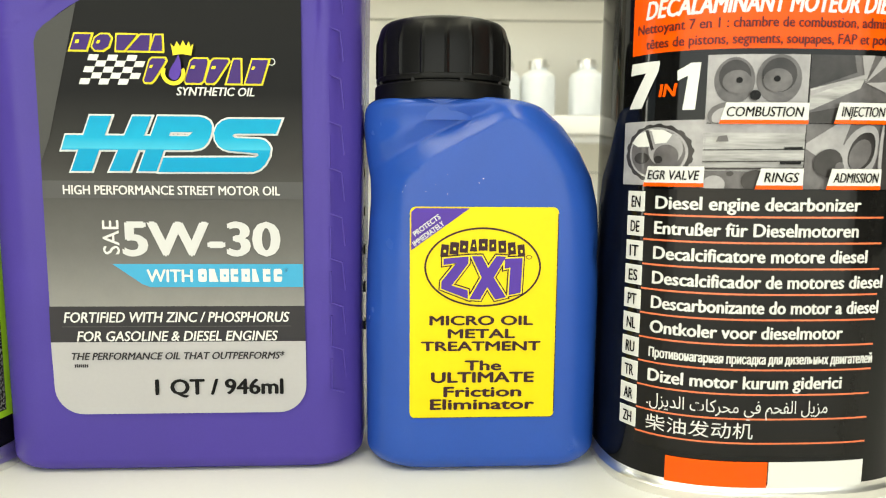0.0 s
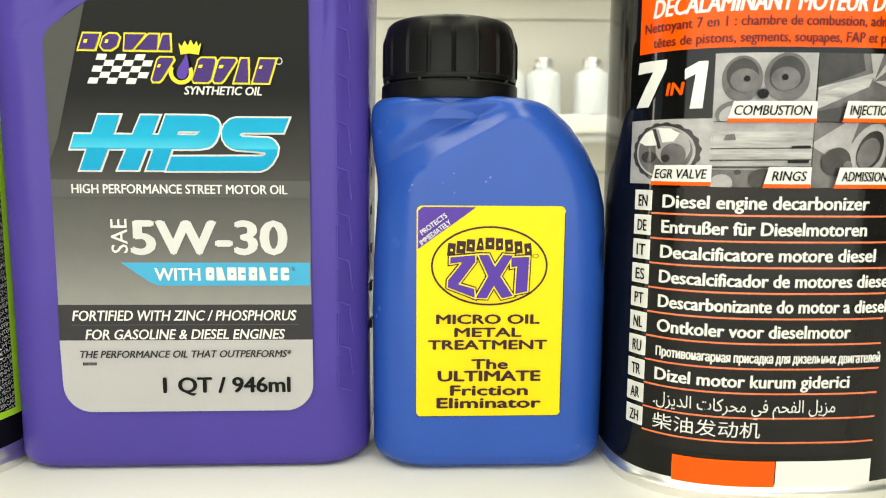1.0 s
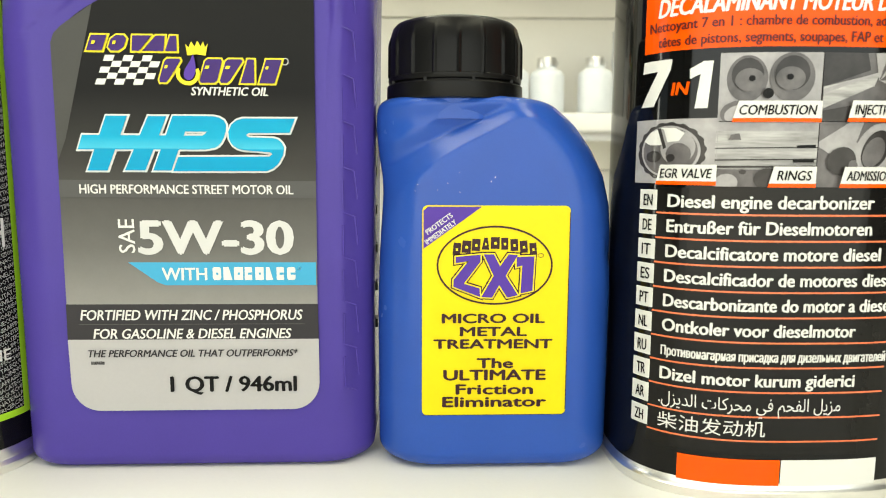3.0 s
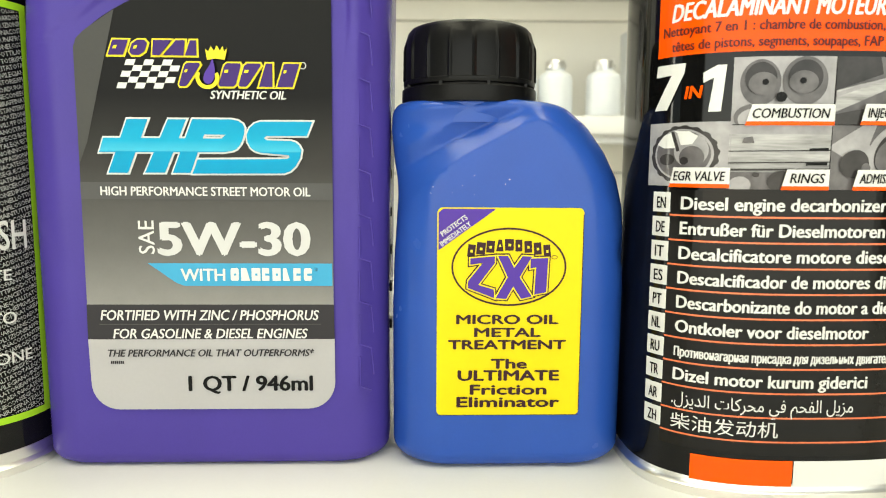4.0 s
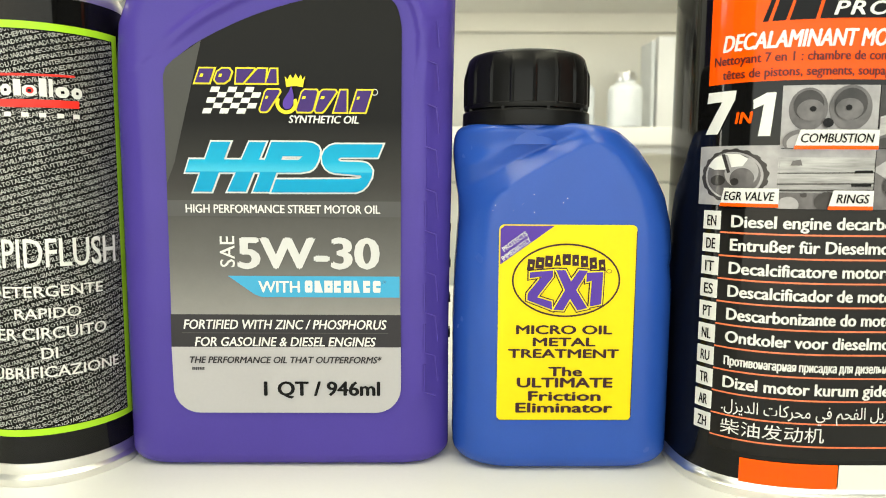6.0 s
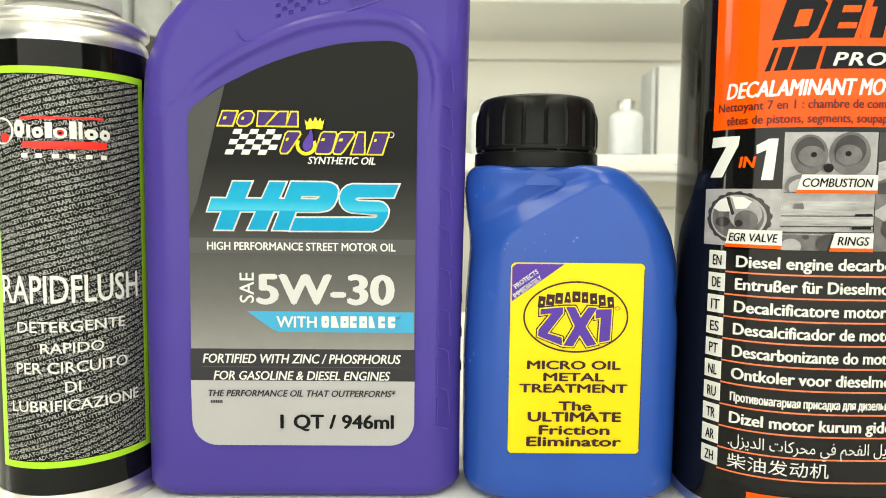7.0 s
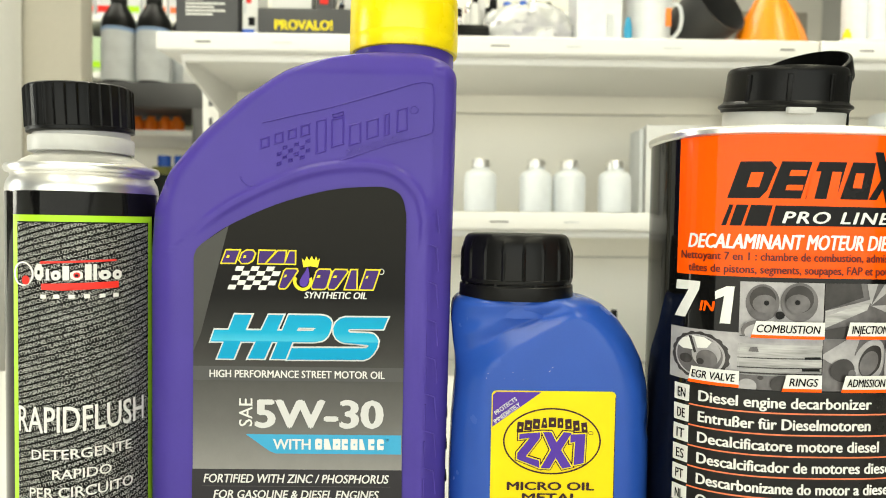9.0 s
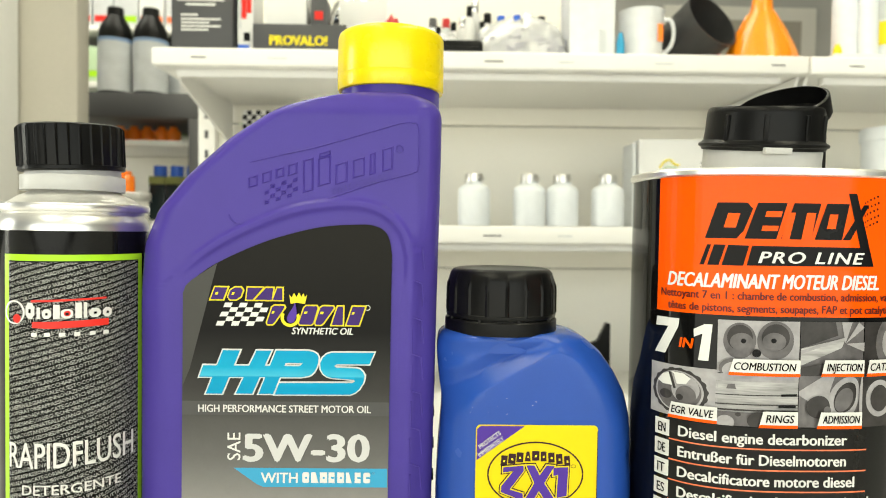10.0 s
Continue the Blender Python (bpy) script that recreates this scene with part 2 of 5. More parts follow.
def tube(points, r, n=8, bm=None):
    """A round bead along 3D points."""
    pts = [Vector(p) for p in points]
    loops = []
    for i, p in enumerate(pts):
        d = (pts[min(i + 1, len(pts) - 1)] - pts[max(i - 1, 0)]).normalized()
        u = d.cross(Vector((0, 1, 0.01))).normalized()
        w = d.cross(u)
        loops.append([p + r * (math.cos(2 * math.pi * k / n) * u + math.sin(2 * math.pi * k / n) * w) for k in range(n)])
    own = rings(loops)
    return own if bm is None else join(bm, own)


# ---- print on flat and round surfaces: drawings in metres (u across, v up), wrapped by a map
def flat(y):
    return lambda u, v, h: Vector((u, y - h, v))


def wrapped(cx, cy, r):
    return lambda u, v, h: Vector((cx + (r + h) * math.sin(u / r), cy - (r + h) * math.cos(u / r), v))


def draw(polys):
    bm = bmesh.new()
    for pts in polys:
        bm.faces.new([bm.verts.new((p[0], p[1], 0)) for p in pts])
    bmesh.ops.triangulate(bm, faces=bm.faces[:])
    return bm


def ink(name, bm, wrap, h, material, parent, label="", step=0.0022, bend=True):
    if bend:
        us = [v.co.x for v in bm.verts]
        lo, hi = min(us), max(us)
        k = math.floor(lo / step) + 1
        while k * step < hi:
            bmesh.ops.bisect_plane(bm, geom=bm.verts[:] + bm.edges[:] + bm.faces[:], plane_co=(k * step, 0, 0), plane_no=(1, 0, 0), dist=1e-7)
            k += 1
    for v in bm.verts:
        v.co = wrap(v.co.x, v.co.y, h + v.co.z)
    bmesh.ops.recalc_face_normals(bm, faces=bm.faces[:])
    return part(name, bm, material, parent, label, smooth=0)


def glyphs(body, bold=0.0, shear=0.0, space=1.0, res=3):
    c = bpy.data.curves.new("type", "FONT")
    c.body, c.offset, c.shear, c.space_character, c.resolution_u = body, bold, shear, space, res
    ob = bpy.data.objects.new("type", c)
    me = bpy.data.meshes.new_from_object(ob)
    bpy.data.objects.remove(ob)
    bpy.data.curves.remove(c)
    bm = bmesh.new()
    bm.from_mesh(me)
    bpy.data.meshes.remove(me)
    return bm


def line(body, u0, u1, base, cap, bold=0.0, shear=0.0, space=1.0, turn=0.0, res=3):
    """One line of type from u0 to u1 on a baseline, with capitals of a given height; turn in degrees about its start.
    Bold type is overprinted in a few thin layers, each a little aside."""
    src = glyphs(body, 0.0, shear, space, res)
    lo, hi = min(v.co.x for v in src.verts), max(v.co.x for v in src.verts)
    sy = cap / 0.73
    grow_x = bold * 0.9 * sy
    sx = (u1 - u0 - 2 * grow_x) / (hi - lo)
    t = radians(turn)
    out = bmesh.new()
    shifts = ((0, 0),) if not bold else ((-1, 0), (1, 0), (0, 0.5), (0, -0.5))
    for k, (dx, dy) in enumerate(shifts):
        bm = src.copy()
        for v in bm.verts:
            a, b = grow_x + (v.co.x - lo) * sx + dx * grow_x, v.co.y * sy + dy * grow_x
            v.co = Vector((u0 + a * math.cos(t) - b * math.sin(t), base + a * math.sin(t) + b * math.cos(t), 0.000012 * k))
        join(out, bm)
    src.free()
    return out


def slab(u0, u1, v0, v1, lean=0.0):
    """A leaning bar: lean is the shift of its top."""
    return [(u0, v0), (u1, v0), (u1 + lean, v1), (u0 + lean, v1)]


def rim(pts, d):
    """The outline of a shape moved outwards by an even d, with blunt corners."""
    p = np.array(pts, float)
    area2 = np.sum(p[:, 0] * np.roll(p[:, 1], -1) - np.roll(p[:, 0], -1) * p[:, 1])
    e = np.roll(p, -1, axis=0) - p
    nrm = np.stack([e[:, 1], -e[:, 0]], 1) / np.hypot(e[:, 0], e[:, 1])[:, None] * math.copysign(1, area2)
    out = []
    for i in range(len(p)):
        a, b = nrm[i - 1], nrm[i]
        k = 1 + float(a @ b)
        if k > 0.45:
            out.append(tuple(p[i] + d * (a + b) / k))
        else:
            out += [tuple(p[i] + d * a + d * np.array([-a[1], a[0]]) * 0.5 * math.copysign(1, area2)), tuple(p[i] + d * b - d * np.array([-b[1], b[0]]) * 0.5 * math.copysign(1, area2))]
    return out


def oval(u, v, a, b, n=40, turn=0.0):
    t = radians(turn)
    out = []
    for i in range(n):
        x, y = a * math.cos(2 * math.pi * i / n), b * math.sin(2 * math.pi * i / n)
        out.append((u + x * math.cos(t) - y * math.sin(t), v + x * math.sin(t) + y * math.cos(t)))
    return out


def hoop(u, v, a, b, w, n=48, a0=0.0, a1=360.0):
    """Quads of an oval outline of width w."""
    out = []
    for i in range(n):
        t0, t1 = (radians(a0 + (a1 - a0) * j / n) for j in (i, i + 1))
        out.append([(u + (a + s) * math.cos(t), v + (b + s) * math.sin(t)) for t, s in ((t0, -w), (t1, -w), (t1, 0), (t0, 0))])
    return out


def round_rect(u0, u1, v0, v1, r, n=6):
    out = []
    for cx, cy, a in ((u1 - r, v1 - r, 0), (u0 + r, v1 - r, 90), (u0 + r, v0 + r, 180), (u1 - r, v0 + r, 270)):
        for i in range(n + 1):
            t = radians(a + 90 * i / n)
            out.append((cx + r * math.cos(t), cy + r * math.sin(t)))
    return out


def body_loft(zs, left, right, y0, y1, rad, inset, push, nfront=110, nback=14):
    """A blown bottle: at every height a rounded oblong from left(z) to right(z); push(x, z) moves the front skin back."""
    loops = []
    for z in zs:
        e = inset(z)
        xl, xr, ya, yb = left(z) + e, right(z) - e, y0 + e, y1 - e
        r = min(rad(z), (xr - xl) / 2.02, (yb - ya) / 2.02)
        loop = [[xl + r + (xr - xl - 2 * r) * i / nfront, ya] for i in range(nfront + 1)]
        for cx, cy, a in ((xr - r, ya + r, -90), (xr - r, yb - r, 0)):
            loop += [[cx + r * math.cos(radians(a + 90 * k / 10)), cy + r * math.sin(radians(a + 90 * k / 10))] for k in range(1, 10)] if a else [[cx + r * math.cos(radians(90 * k / 10)), cy + r * math.sin(radians(90 * k / 10))] for k in range(0, 10)]
        loop += [[xr - r - (xr - xl - 2 * r) * i / nback, yb] for i in range(nback + 1)]
        for cx, cy, a in ((xl + r, yb - r, 90), (xl + r, ya + r, 180)):
            loop += [[cx + r * math.cos(radians(a + 90 * k / 10)), cy + r * math.sin(radians(a + 90 * k / 10))] for k in range(1 if a == 90 else 0, 10)]
        out = []
        for x, y in loop:
            w = max(0.0, 1 - (y - ya) / max(r, 1e-6))
            out.append((x, y + w * push(x, z), z))
        loops.append(out)
    return rings(loops)


def table_of(pairs, smooth=3):
    zs = np.linspace(pairs[0][0], pairs[-1][0], 400)
    v = np.interp(zs, [p[0] for p in pairs], [p[1] for p in pairs])
    k = np.ones(2 * smooth * 3 + 1)
    pad = len(k) // 2
    v = np.convolve(np.pad(v, pad, mode="reflect", reflect_type="odd"), k / k.sum(), mode="valid")
    return lambda z: float(np.interp(z, zs, v))


def seg_dist(px, pz, a, b):
    """Distance of a point from a stretch, and on which side it lies."""
    ax, az, bx, bz = *a, *b
    dx, dz = bx - ax, bz - az
    t = min(1, max(0, ((px - ax) * dx + (pz - az) * dz) / (dx * dx + dz * dz)))
    return math.hypot(px - ax - t * dx, pz - az - t * dz), (dx * (pz - az) - dz * (px - ax))


def curve_dist(px, pz, curve):
    best = (1e9, 1)
    for a, b in zip(curve, curve[1:]):
        d = seg_dist(px, pz, a, b)
        if d[0] < best[0]:
            best = d
    return best


# ---------------------------------------------------------------- the room
def setting(name, bm, material, label, smooth=35):
    return solo(name, bm, material, label, "structure", "structure", smooth=smooth)


# the floor is out of view; its pale tone lifts the shelf undersides
setting("floor", box(-3.2, 3.2, -2.6, 3.0, FLOOR - 0.1, FLOOR), M["floor"], "unseen shop floor kept pale to bounce light upward")
setting("ceiling", box(-3.2, 3.2, -2.6, 3.0, CEIL, CEIL + 0.1), M["ceil"], "white painted shop ceiling")
setting("wall_north", box(-3.2, 3.2, 2.9, 3.0, FLOOR, CEIL), M["wall"], "pale painted shop wall")
# west, east and south walls are unseen, dark only to keep reflections dark
west = box(-3.2, -3.1, -2.6, -0.95, FLOOR, CEIL)
box(-3.2, -3.1, 0.75, 2.9, FLOOR, CEIL, bm=west)
box(-3.2, -3.1, -0.95, 0.75, FLOOR, -0.5, bm=west)
box(-3.2, -3.1, -0.95, 0.75, 1.2, CEIL, bm=west)
setting("wall_west", west, M["dark_wall"], "unseen wall darkened for the reflections, with the shop window opening")
setting("wall_east", box(3.1, 3.2, -2.6, 2.9, FLOOR, CEIL), M["dark_wall"], "unseen shop wall darkened for the reflections")
south = box(-3.1, -2.22, -2.6, -2.5, FLOOR, CEIL)
box(2.42, 3.1, -2.6, -2.5, FLOOR, CEIL, bm=south)
box(-2.22, 2.42, -2.6, -2.5, FLOOR, -0.74, bm=south)
box(-2.22, 2.42, -2.6, -2.5, 1.15, CEIL, bm=south)
setting("wall_south", south, M["dark_wall"], "unseen wall darkened for the reflections, with a tall wide shop window")
pillar = box(-1.25, -0.550, 0.995, 1.04, FLOOR, CEIL, 0.004)
setting("pillar", pillar, M["beige_wall"], "beige plastered pillar beside the shelves")
setting("wall_return", box(-1.6, -0.652, 0.90, 0.99, FLOOR, CEIL, 0.003), M["return_wall"], "pale plastered wall return before the pillar")
counter = thing("counter", (0.15, -0.05, FLOOR), "white laminate shop counter with a glossy top", "counter")
part("worktop", box(-1.1, 1.3, -0.42, 0.40, TABLE - 0.03, TABLE, 0.003), M["laminate"], counter)
part("cabinet_body", box(-1.05, 1.25, -0.36, 0.38, FLOOR, TABLE - 0.032, 0.002), M["shelf_white"], counter)

# ---------------------------------------------------------------- purple quart bottle
PX, PY = 0.0378, 0.031
quart = thing("oil_bottle", (PX, PY, TABLE), "purple plastic quart motor oil bottle with a yellow screw cap", "oil bottle")
p_left = table_of([(-0.0015, -0.0203), (0.128, -0.0203), (0.1356, -0.0198), (0.1514, -0.0180), (0.165, -0.0122), (0.1787, -0.0008), (0.1930, 0.0150), (0.2050, 0.0328), (0.2104, 0.0462), (0.2125, 0.0560)], 1)
p_right = table_of([(-0.0015, 0.0957), (0.05, 0.0955), (0.19, 0.0972), (0.2045, 0.0972), (0.2095, 0.0962), (0.2125, 0.0935)], 1)
bead = [tuple(p) for p in spline([(-0.0030, 0.1405), (0.0085, 0.1495), (0.0209, 0.1568), (0.0403, 0.1650), (0.0597, 0.1682), (0.0733, 0.1664), (0.0822, 0.1591), (0.0855, 0.1496), (0.0859, 0.1379), (0.0859, 0.025)], 6)]


def p_push(x, z):
    d, side = curve_dist(x, z, bead)
    k = min(1.0, max(0.0, (x + 0.004) / 0.018)) if z > 0.125 and x < 0.02 else 1.0
    dy = -0.0014 * k * k * (3 - 2 * k) / (1 + (d / 0.0017) ** 6)
    if side > 0:
        dy += -0.0003 * min(1, d / 0.002)
    d2 = abs(x - 0.0905)
    if z < 0.205:
        dy += 0.0006 * math.exp(-(d2 / 0.0012) ** 2)
    return dy


def p_inset(z):
    e = 0.0
    if z < 0.0035:
        k = (0.0035 - z) / 0.005
        e = 0.0045 * (1 - math.sqrt(max(0, 1 - k * k)))
    if z > 0.2010:
        k = min(1, (z - 0.2010) / 0.0116)
        e = 0.0105 * (1 - math.sqrt(max(0, 1 - k * k)))
    return e


zs = list(np.linspace(-0.0015, 0.004, 10)) + list(np.linspace(0.006, 0.125, 30)) + list(np.linspace(0.127, 0.2125, 150))
part("bottle_body", body_loft(zs, p_left, p_right, 0.0008, 0.062, table_of([(-0.0015, 0.015), (0.13, 0.014), (0.165, 0.0095), (0.2125, 0.0090)]), p_inset, p_push, 150), M["purple"], quart, smooth=60)
part("neck", lathe([(0.0206, 0.2050), (0.0206, 0.2175)], 0.0758, PY, 64), M["purple"], quart)
cap = part("screw_cap", lathe([(0.0212, 0.2158), (0.0219, 0.2160), (0.0222, 0.2166), (0.0223, 0.2216), (0.02222, 0.2219), (0.02222, 0.2222), (0.0223, 0.2225), (0.0221, 0.2374), (0.0217, 0.2388), (0.0206, 0.2397), (0.0, 0.2399)], 0.0758, PY, 128), M["yellow_cap"], quart, "yellow plastic screw cap")

# raised plate of the shoulder: a fine outline round hollow blocks, a chequered patch and a line of small capitals
plate = tube([(x, 0.0004, z - 0.0035) for x, z in spline([(0.0250, 0.1868), (0.0378, 0.1900), (0.0510, 0.1932), (0.0712, 0.1993), (0.0813, 0.2024), (0.0862, 0.2027), (0.0884, 0.2002), (0.0884, 0.1862), (0.0866, 0.1839), (0.0817, 0.1824), (0.0715, 0.1795), (0.0593, 0.1752), (0.0472, 0.1711), (0.0330, 0.1659), (0.0215, 0.1634), (0.0185, 0.1645), (0.0170, 0.1668)], 8)], 0.00030)
part("raised_outline", plate, M["purple"], quart)


def hollow(u0, u1, foot, head, w=0.0011, h=0.0005, slope=0.30, y=0.0006):
    """A raised hollow block on the sloping plate: a frame with bevelled ridges."""
    def at(u, v):
        return u, v + slope * (u - u0)
    outer = [at(u0, foot), at(u1, foot), at(u1, head), at(u0, head)]
    inner = [at(u0 + w, foot + w), at(u1 - w, foot + w), at(u1 - w, head - w), at(u0 + w, head - w)]
    bm = bmesh.new()
    for i in range(4):
        j = (i + 1) % 4
        a, b, c, d = outer[i], outer[j], inner[j], inner[i]
        m0, m1 = ((a[0] + d[0]) / 2, (a[1] + d[1]) / 2), ((b[0] + c[0]) / 2, (b[1] + c[1]) / 2)
        va, vb, vc, vd = (bm.verts.new((p[0], y, p[1])) for p in (a, b, c, d))
        v0, v1 = (bm.verts.new((p[0], y - h, p[1])) for p in (m0, m1))
        bm.faces.new((va, vb, v1, v0))
        bm.faces.new((v0, v1, vc, vd))
    bm.normal_update()
    bmesh.ops.reverse_faces(bm, faces=[f for f in bm.faces if f.normal.y > 0])
    return bm


for u0, u1, foot, head in ((0.0240, 0.0280, 0.1731, 0.1776), (0.0292, 0.0332, 0.1749, 0.1794), (0.0343, 0.0379, 0.1768, 0.1810), (0.0389, 0.0429, 0.1779, 0.1826), (0.0446, 0.0490, 0.1716, 0.1845), (0.0502, 0.0555, 0.1741, 0.1852), (0.0568, 0.0618, 0.1749, 0.1832), (0.0632, 0.0683, 0.1774, 0.1849), (0.0697, 0.0723, 0.1788, 0.1875), (0.0744, 0.0790, 0.1801, 0.1892)):
    part("raised_block", hollow(u0, u1, foot, head), M["purple"], quart, smooth=0)
part("raised_crown", hollow(0.0508, 0.0552, 0.1853, 0.1870, 0.0005), M["purple"], quart, smooth=0)
part("raised_ring", tube([(0.0811 + 0.0014 * math.cos(a), 0.0004, 0.1892 + 0.0014 * math.sin(a)) for a in np.linspace(0, 2 * math.pi, 20)], 0.0003, 6), M["purple"], quart)
checks = bmesh.new()
for r in range(4):
    for c in range(6):
        if (r + c) % 2 == 0:
            u, v = 0.0303 + 0.00212 * c, 0.1672 + 0.0018 * r + 0.30 * 0.00212 * c
            join(checks, hollow(u, u + 0.0020, v, v + 0.0017, 0.0008))
part("raised_checks", checks, M["purple"], quart, smooth=0)
sy = line("SYNTHETIC OIL", 0.0560, 0.0786, 0.1718, 0.0021, 0.0, 0.0, 1.05, turn=17)
for v in sy.verts:
    v.co = Vector((v.co.x, 0.0006, v.co.y))
ext = bmesh.ops.extrude_face_region(sy, geom=sy.faces[:])
for v in ext["geom"]:
    if isinstance(v, bmesh.types.BMVert):
        v.co.y -= 0.0005
part("raised_lettering", sy, M["purple"], quart)
# grip ladder beside the label
for i in range(9):
    z = 0.026 + 0.0142 * i
    g = tube([(0.0868, 0.0006, z + 0.0100), (0.0868, 0.0006, z), (0.0905, 0.0011, z - 0.0014)], 0.00036, 6)
    tube([(0.0905, 0.0009, z + 0.0125), (0.0913, 0.0012, z + 0.0040)], 0.00028, 6, bm=g)
    part("grip_ridge", g, M["purple"], quart)
for i in range(12):
    z = 0.04 + 0.0135 * i
    part("level_mark", box(0.0953, 0.09625 if z < 0.19 else 0.0964, 0.024, 0.030, z, z + 0.0030), M["black_print"], quart)

F = flat(0.0)
outline = [(0.0, 0.028), (0.0002, 0.1335), (0.0012, 0.1362), (0.0034, 0.1384)] + [tuple(p) for p in spline([(0.0034, 0.1384), (0.0131, 0.1451), (0.0306, 0.1532), (0.0500, 0.1588), (0.0656, 0.1603), (0.0725, 0.1598), (0.0768, 0.1570), (0.0786, 0.1510), (0.0788, 0.1450)], 6)][1:] + [(0.0786, 0.0280)]
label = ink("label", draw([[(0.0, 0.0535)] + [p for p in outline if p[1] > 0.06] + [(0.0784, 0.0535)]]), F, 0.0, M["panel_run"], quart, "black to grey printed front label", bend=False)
lp = lambda n, polys, m, h=0.00015, lab="": ink(n, draw(polys), F, h, m, label, lab, bend=False)
lt = lambda body, u0, u1, base, cp, m, bold=0.02, shear=0.0, space=1.0, turn=0.0, h=0.0003: ink("lettering", line(body, u0, u1, base, cp, bold, shear, space, turn), F, h, M[m], label, bend=False)
bottom = [(-0.0003, 0.0421)] + [(0.0088 + 0.0088 * math.cos(radians(a)) - 0.0, 0.0277 + 0.0090 * math.sin(radians(a))) for a in range(180, 271, 10)] + [(0.0698 + 0.0088 * math.cos(radians(a)), 0.0277 + 0.0090 * math.sin(radians(a))) for a in range(270, 361, 10)] + [(0.0786, 0.0421)]
lp("label_foot", [bottom], M["light_grey"], 0.0, "silver grey foot of the label")
lp("label_band", [[(-0.0003, 0.0421), (0.0786, 0.0421), (0.0785, 0.0535), (-0.0002, 0.0535)]], M["band_dark"], 0.00002)
lp("dividing_line", [[(0.0035, 0.04695), (0.0742, 0.04695), (0.0742, 0.04715), (0.0035, 0.04715)]], M["band_grey"], 0.0001)
# lighter grey diagonal at the upper left of the label
lp("grey_streak", [[(0.0002, 0.098), (0.0030, 0.105), (0.0130, 0.1449), (0.0085, 0.1419), (0.0034, 0.1384), (0.0012, 0.1362), (0.0002, 0.1335)]], M["streak_grey"])
lp("label_stripe", [[(0.0001, 0.0872), (0.0785, 0.0872), (0.0785, 0.0925), (0.0001, 0.0925)]], M["band_grey"])
def each(f, n, polys, m, h, lab=""):
    for i, p in enumerate(polys):
        f(n, [p], m, h + 0.00003 * i, lab)


# brand block: leaning dark violet tiles of varied cut, edged in yellow, a chequered flag, a crowned drop
def tile(u0, u1, v0, v1, top=(0.0, 1.0), foot=(0.0, 1.0), lean=0.0018, blunt=0.0):
    """A leaning tile whose head and foot take given shares of its width; blunt cuts its corners."""
    w, h = u1 - u0, v1 - v0
    q = []
    for s, v, a in ((foot[0], 0, 1), (foot[1], 0, -1), (top[1], 1, -1), (top[0], 1, 1)):
        c = [(s + a * blunt, v), (s, v + (blunt if v == 0 else -blunt) * 0.9)]
        c = c if blunt else [(s, v)]
        q += c[::-1] if (v == 0) == (a == 1) else c
    return [(u0 + x * w + lean * z, v0 + z * h) for x, z in q]


edge, slit = [], []
for u0, u1, top, foot, blunt in ((0.0104, 0.0155, (0, 1), (0, 1), 0.0), (0.0166, 0.0216, (0, 1), (0, 1), 0.26), (0.0226, 0.0286, (0, 1), (0.22, 0.66), 0.0), (0.0272, 0.0338, (0.36, 0.82), (0, 1), 0.0), (0.0338, 0.0378, (0, 0.55), (0, 1), 0.0)):
    edge.append(tile(u0, u1, 0.1311, 0.1360, top, foot, 0.0018, blunt))
    if top[0] == 0 and foot[0] == 0 and top[1] == 1:
        slit.append(tile(u0 + 0.0020, u1 - 0.0021, 0.1331, 0.1341, lean=0.0004))
for u0, u1, top, foot, blunt in ((0.0315, 0.0366, (0, 1), (0, 0.62), 0.12), (0.0436, 0.0490, (0, 1), (0, 1.05), 0.12), (0.0497, 0.0552, (0, 1), (0, 0.62), 0.12), (0.0561, 0.0607, (0, 0.5), (0, 1), 0.0), (0.0617, 0.0668, (0, 1), (0, 1), 0.0)):
    edge.append(tile(u0, u1, 0.1219, 0.1293, top, foot, 0.0024, blunt))
    if top[1] == 1:
        slit.append(tile(u0 + 0.0022, u1 - 0.0021, 0.1262, 0.1271, lean=0.0004))
each(lp, "brand_edging", [rim(q, 0.00036) for q in edge], M["logo_yellow"], 0.00015, "yellow edging of the brand mark")
each(lp, "brand_block", [rim(q, -0.00018) for q in edge], M["brand_violet"], 0.0005, "dark violet blocks of the brand mark")
each(lp, "brand_slit", slit, M["logo_yellow"], 0.0009)
lp("crown", [[(0.0404, 0.1334), (0.0413, 0.1324), (0.0422, 0.1341), (0.0431, 0.1326), (0.0440, 0.1344), (0.0449, 0.1327), (0.0457, 0.1341), (0.0462, 0.1325), (0.0471, 0.1336), (0.0463, 0.1300), (0.0436, 0.1304), (0.0409, 0.1300)]], M["logo_yellow"], 0.0012, "small yellow crown")
lp("cup", hoop(0.0408, 0.1248, 0.0036, 0.0036, 0.0012, 30, 150, 385), M["logo_yellow"], 0.0012)
lp("drop", [[tuple(p) for p in spline([(0.0426, 0.1305), (0.0432, 0.1275), (0.0431, 0.1250), (0.0421, 0.1231), (0.0407, 0.1228), (0.0397, 0.1238), (0.0400, 0.1258), (0.0417, 0.1285)], 5)]], M["violet"], 0.0014, "violet drop")
flag = []
for r in range(5):
    for c in range(6):
        if (r + c) % 2 == 0:
            v = 0.1213 + 0.00175 * r
            u = 0.0126 + 0.00283 * c + 0.0007 * r
            flag.append(slab(u, u + 0.00283, v, v + 0.00175, 0.0007))
lp("chequered_flag", flag, M["white_print"], 0.00015, "white chequered flag")
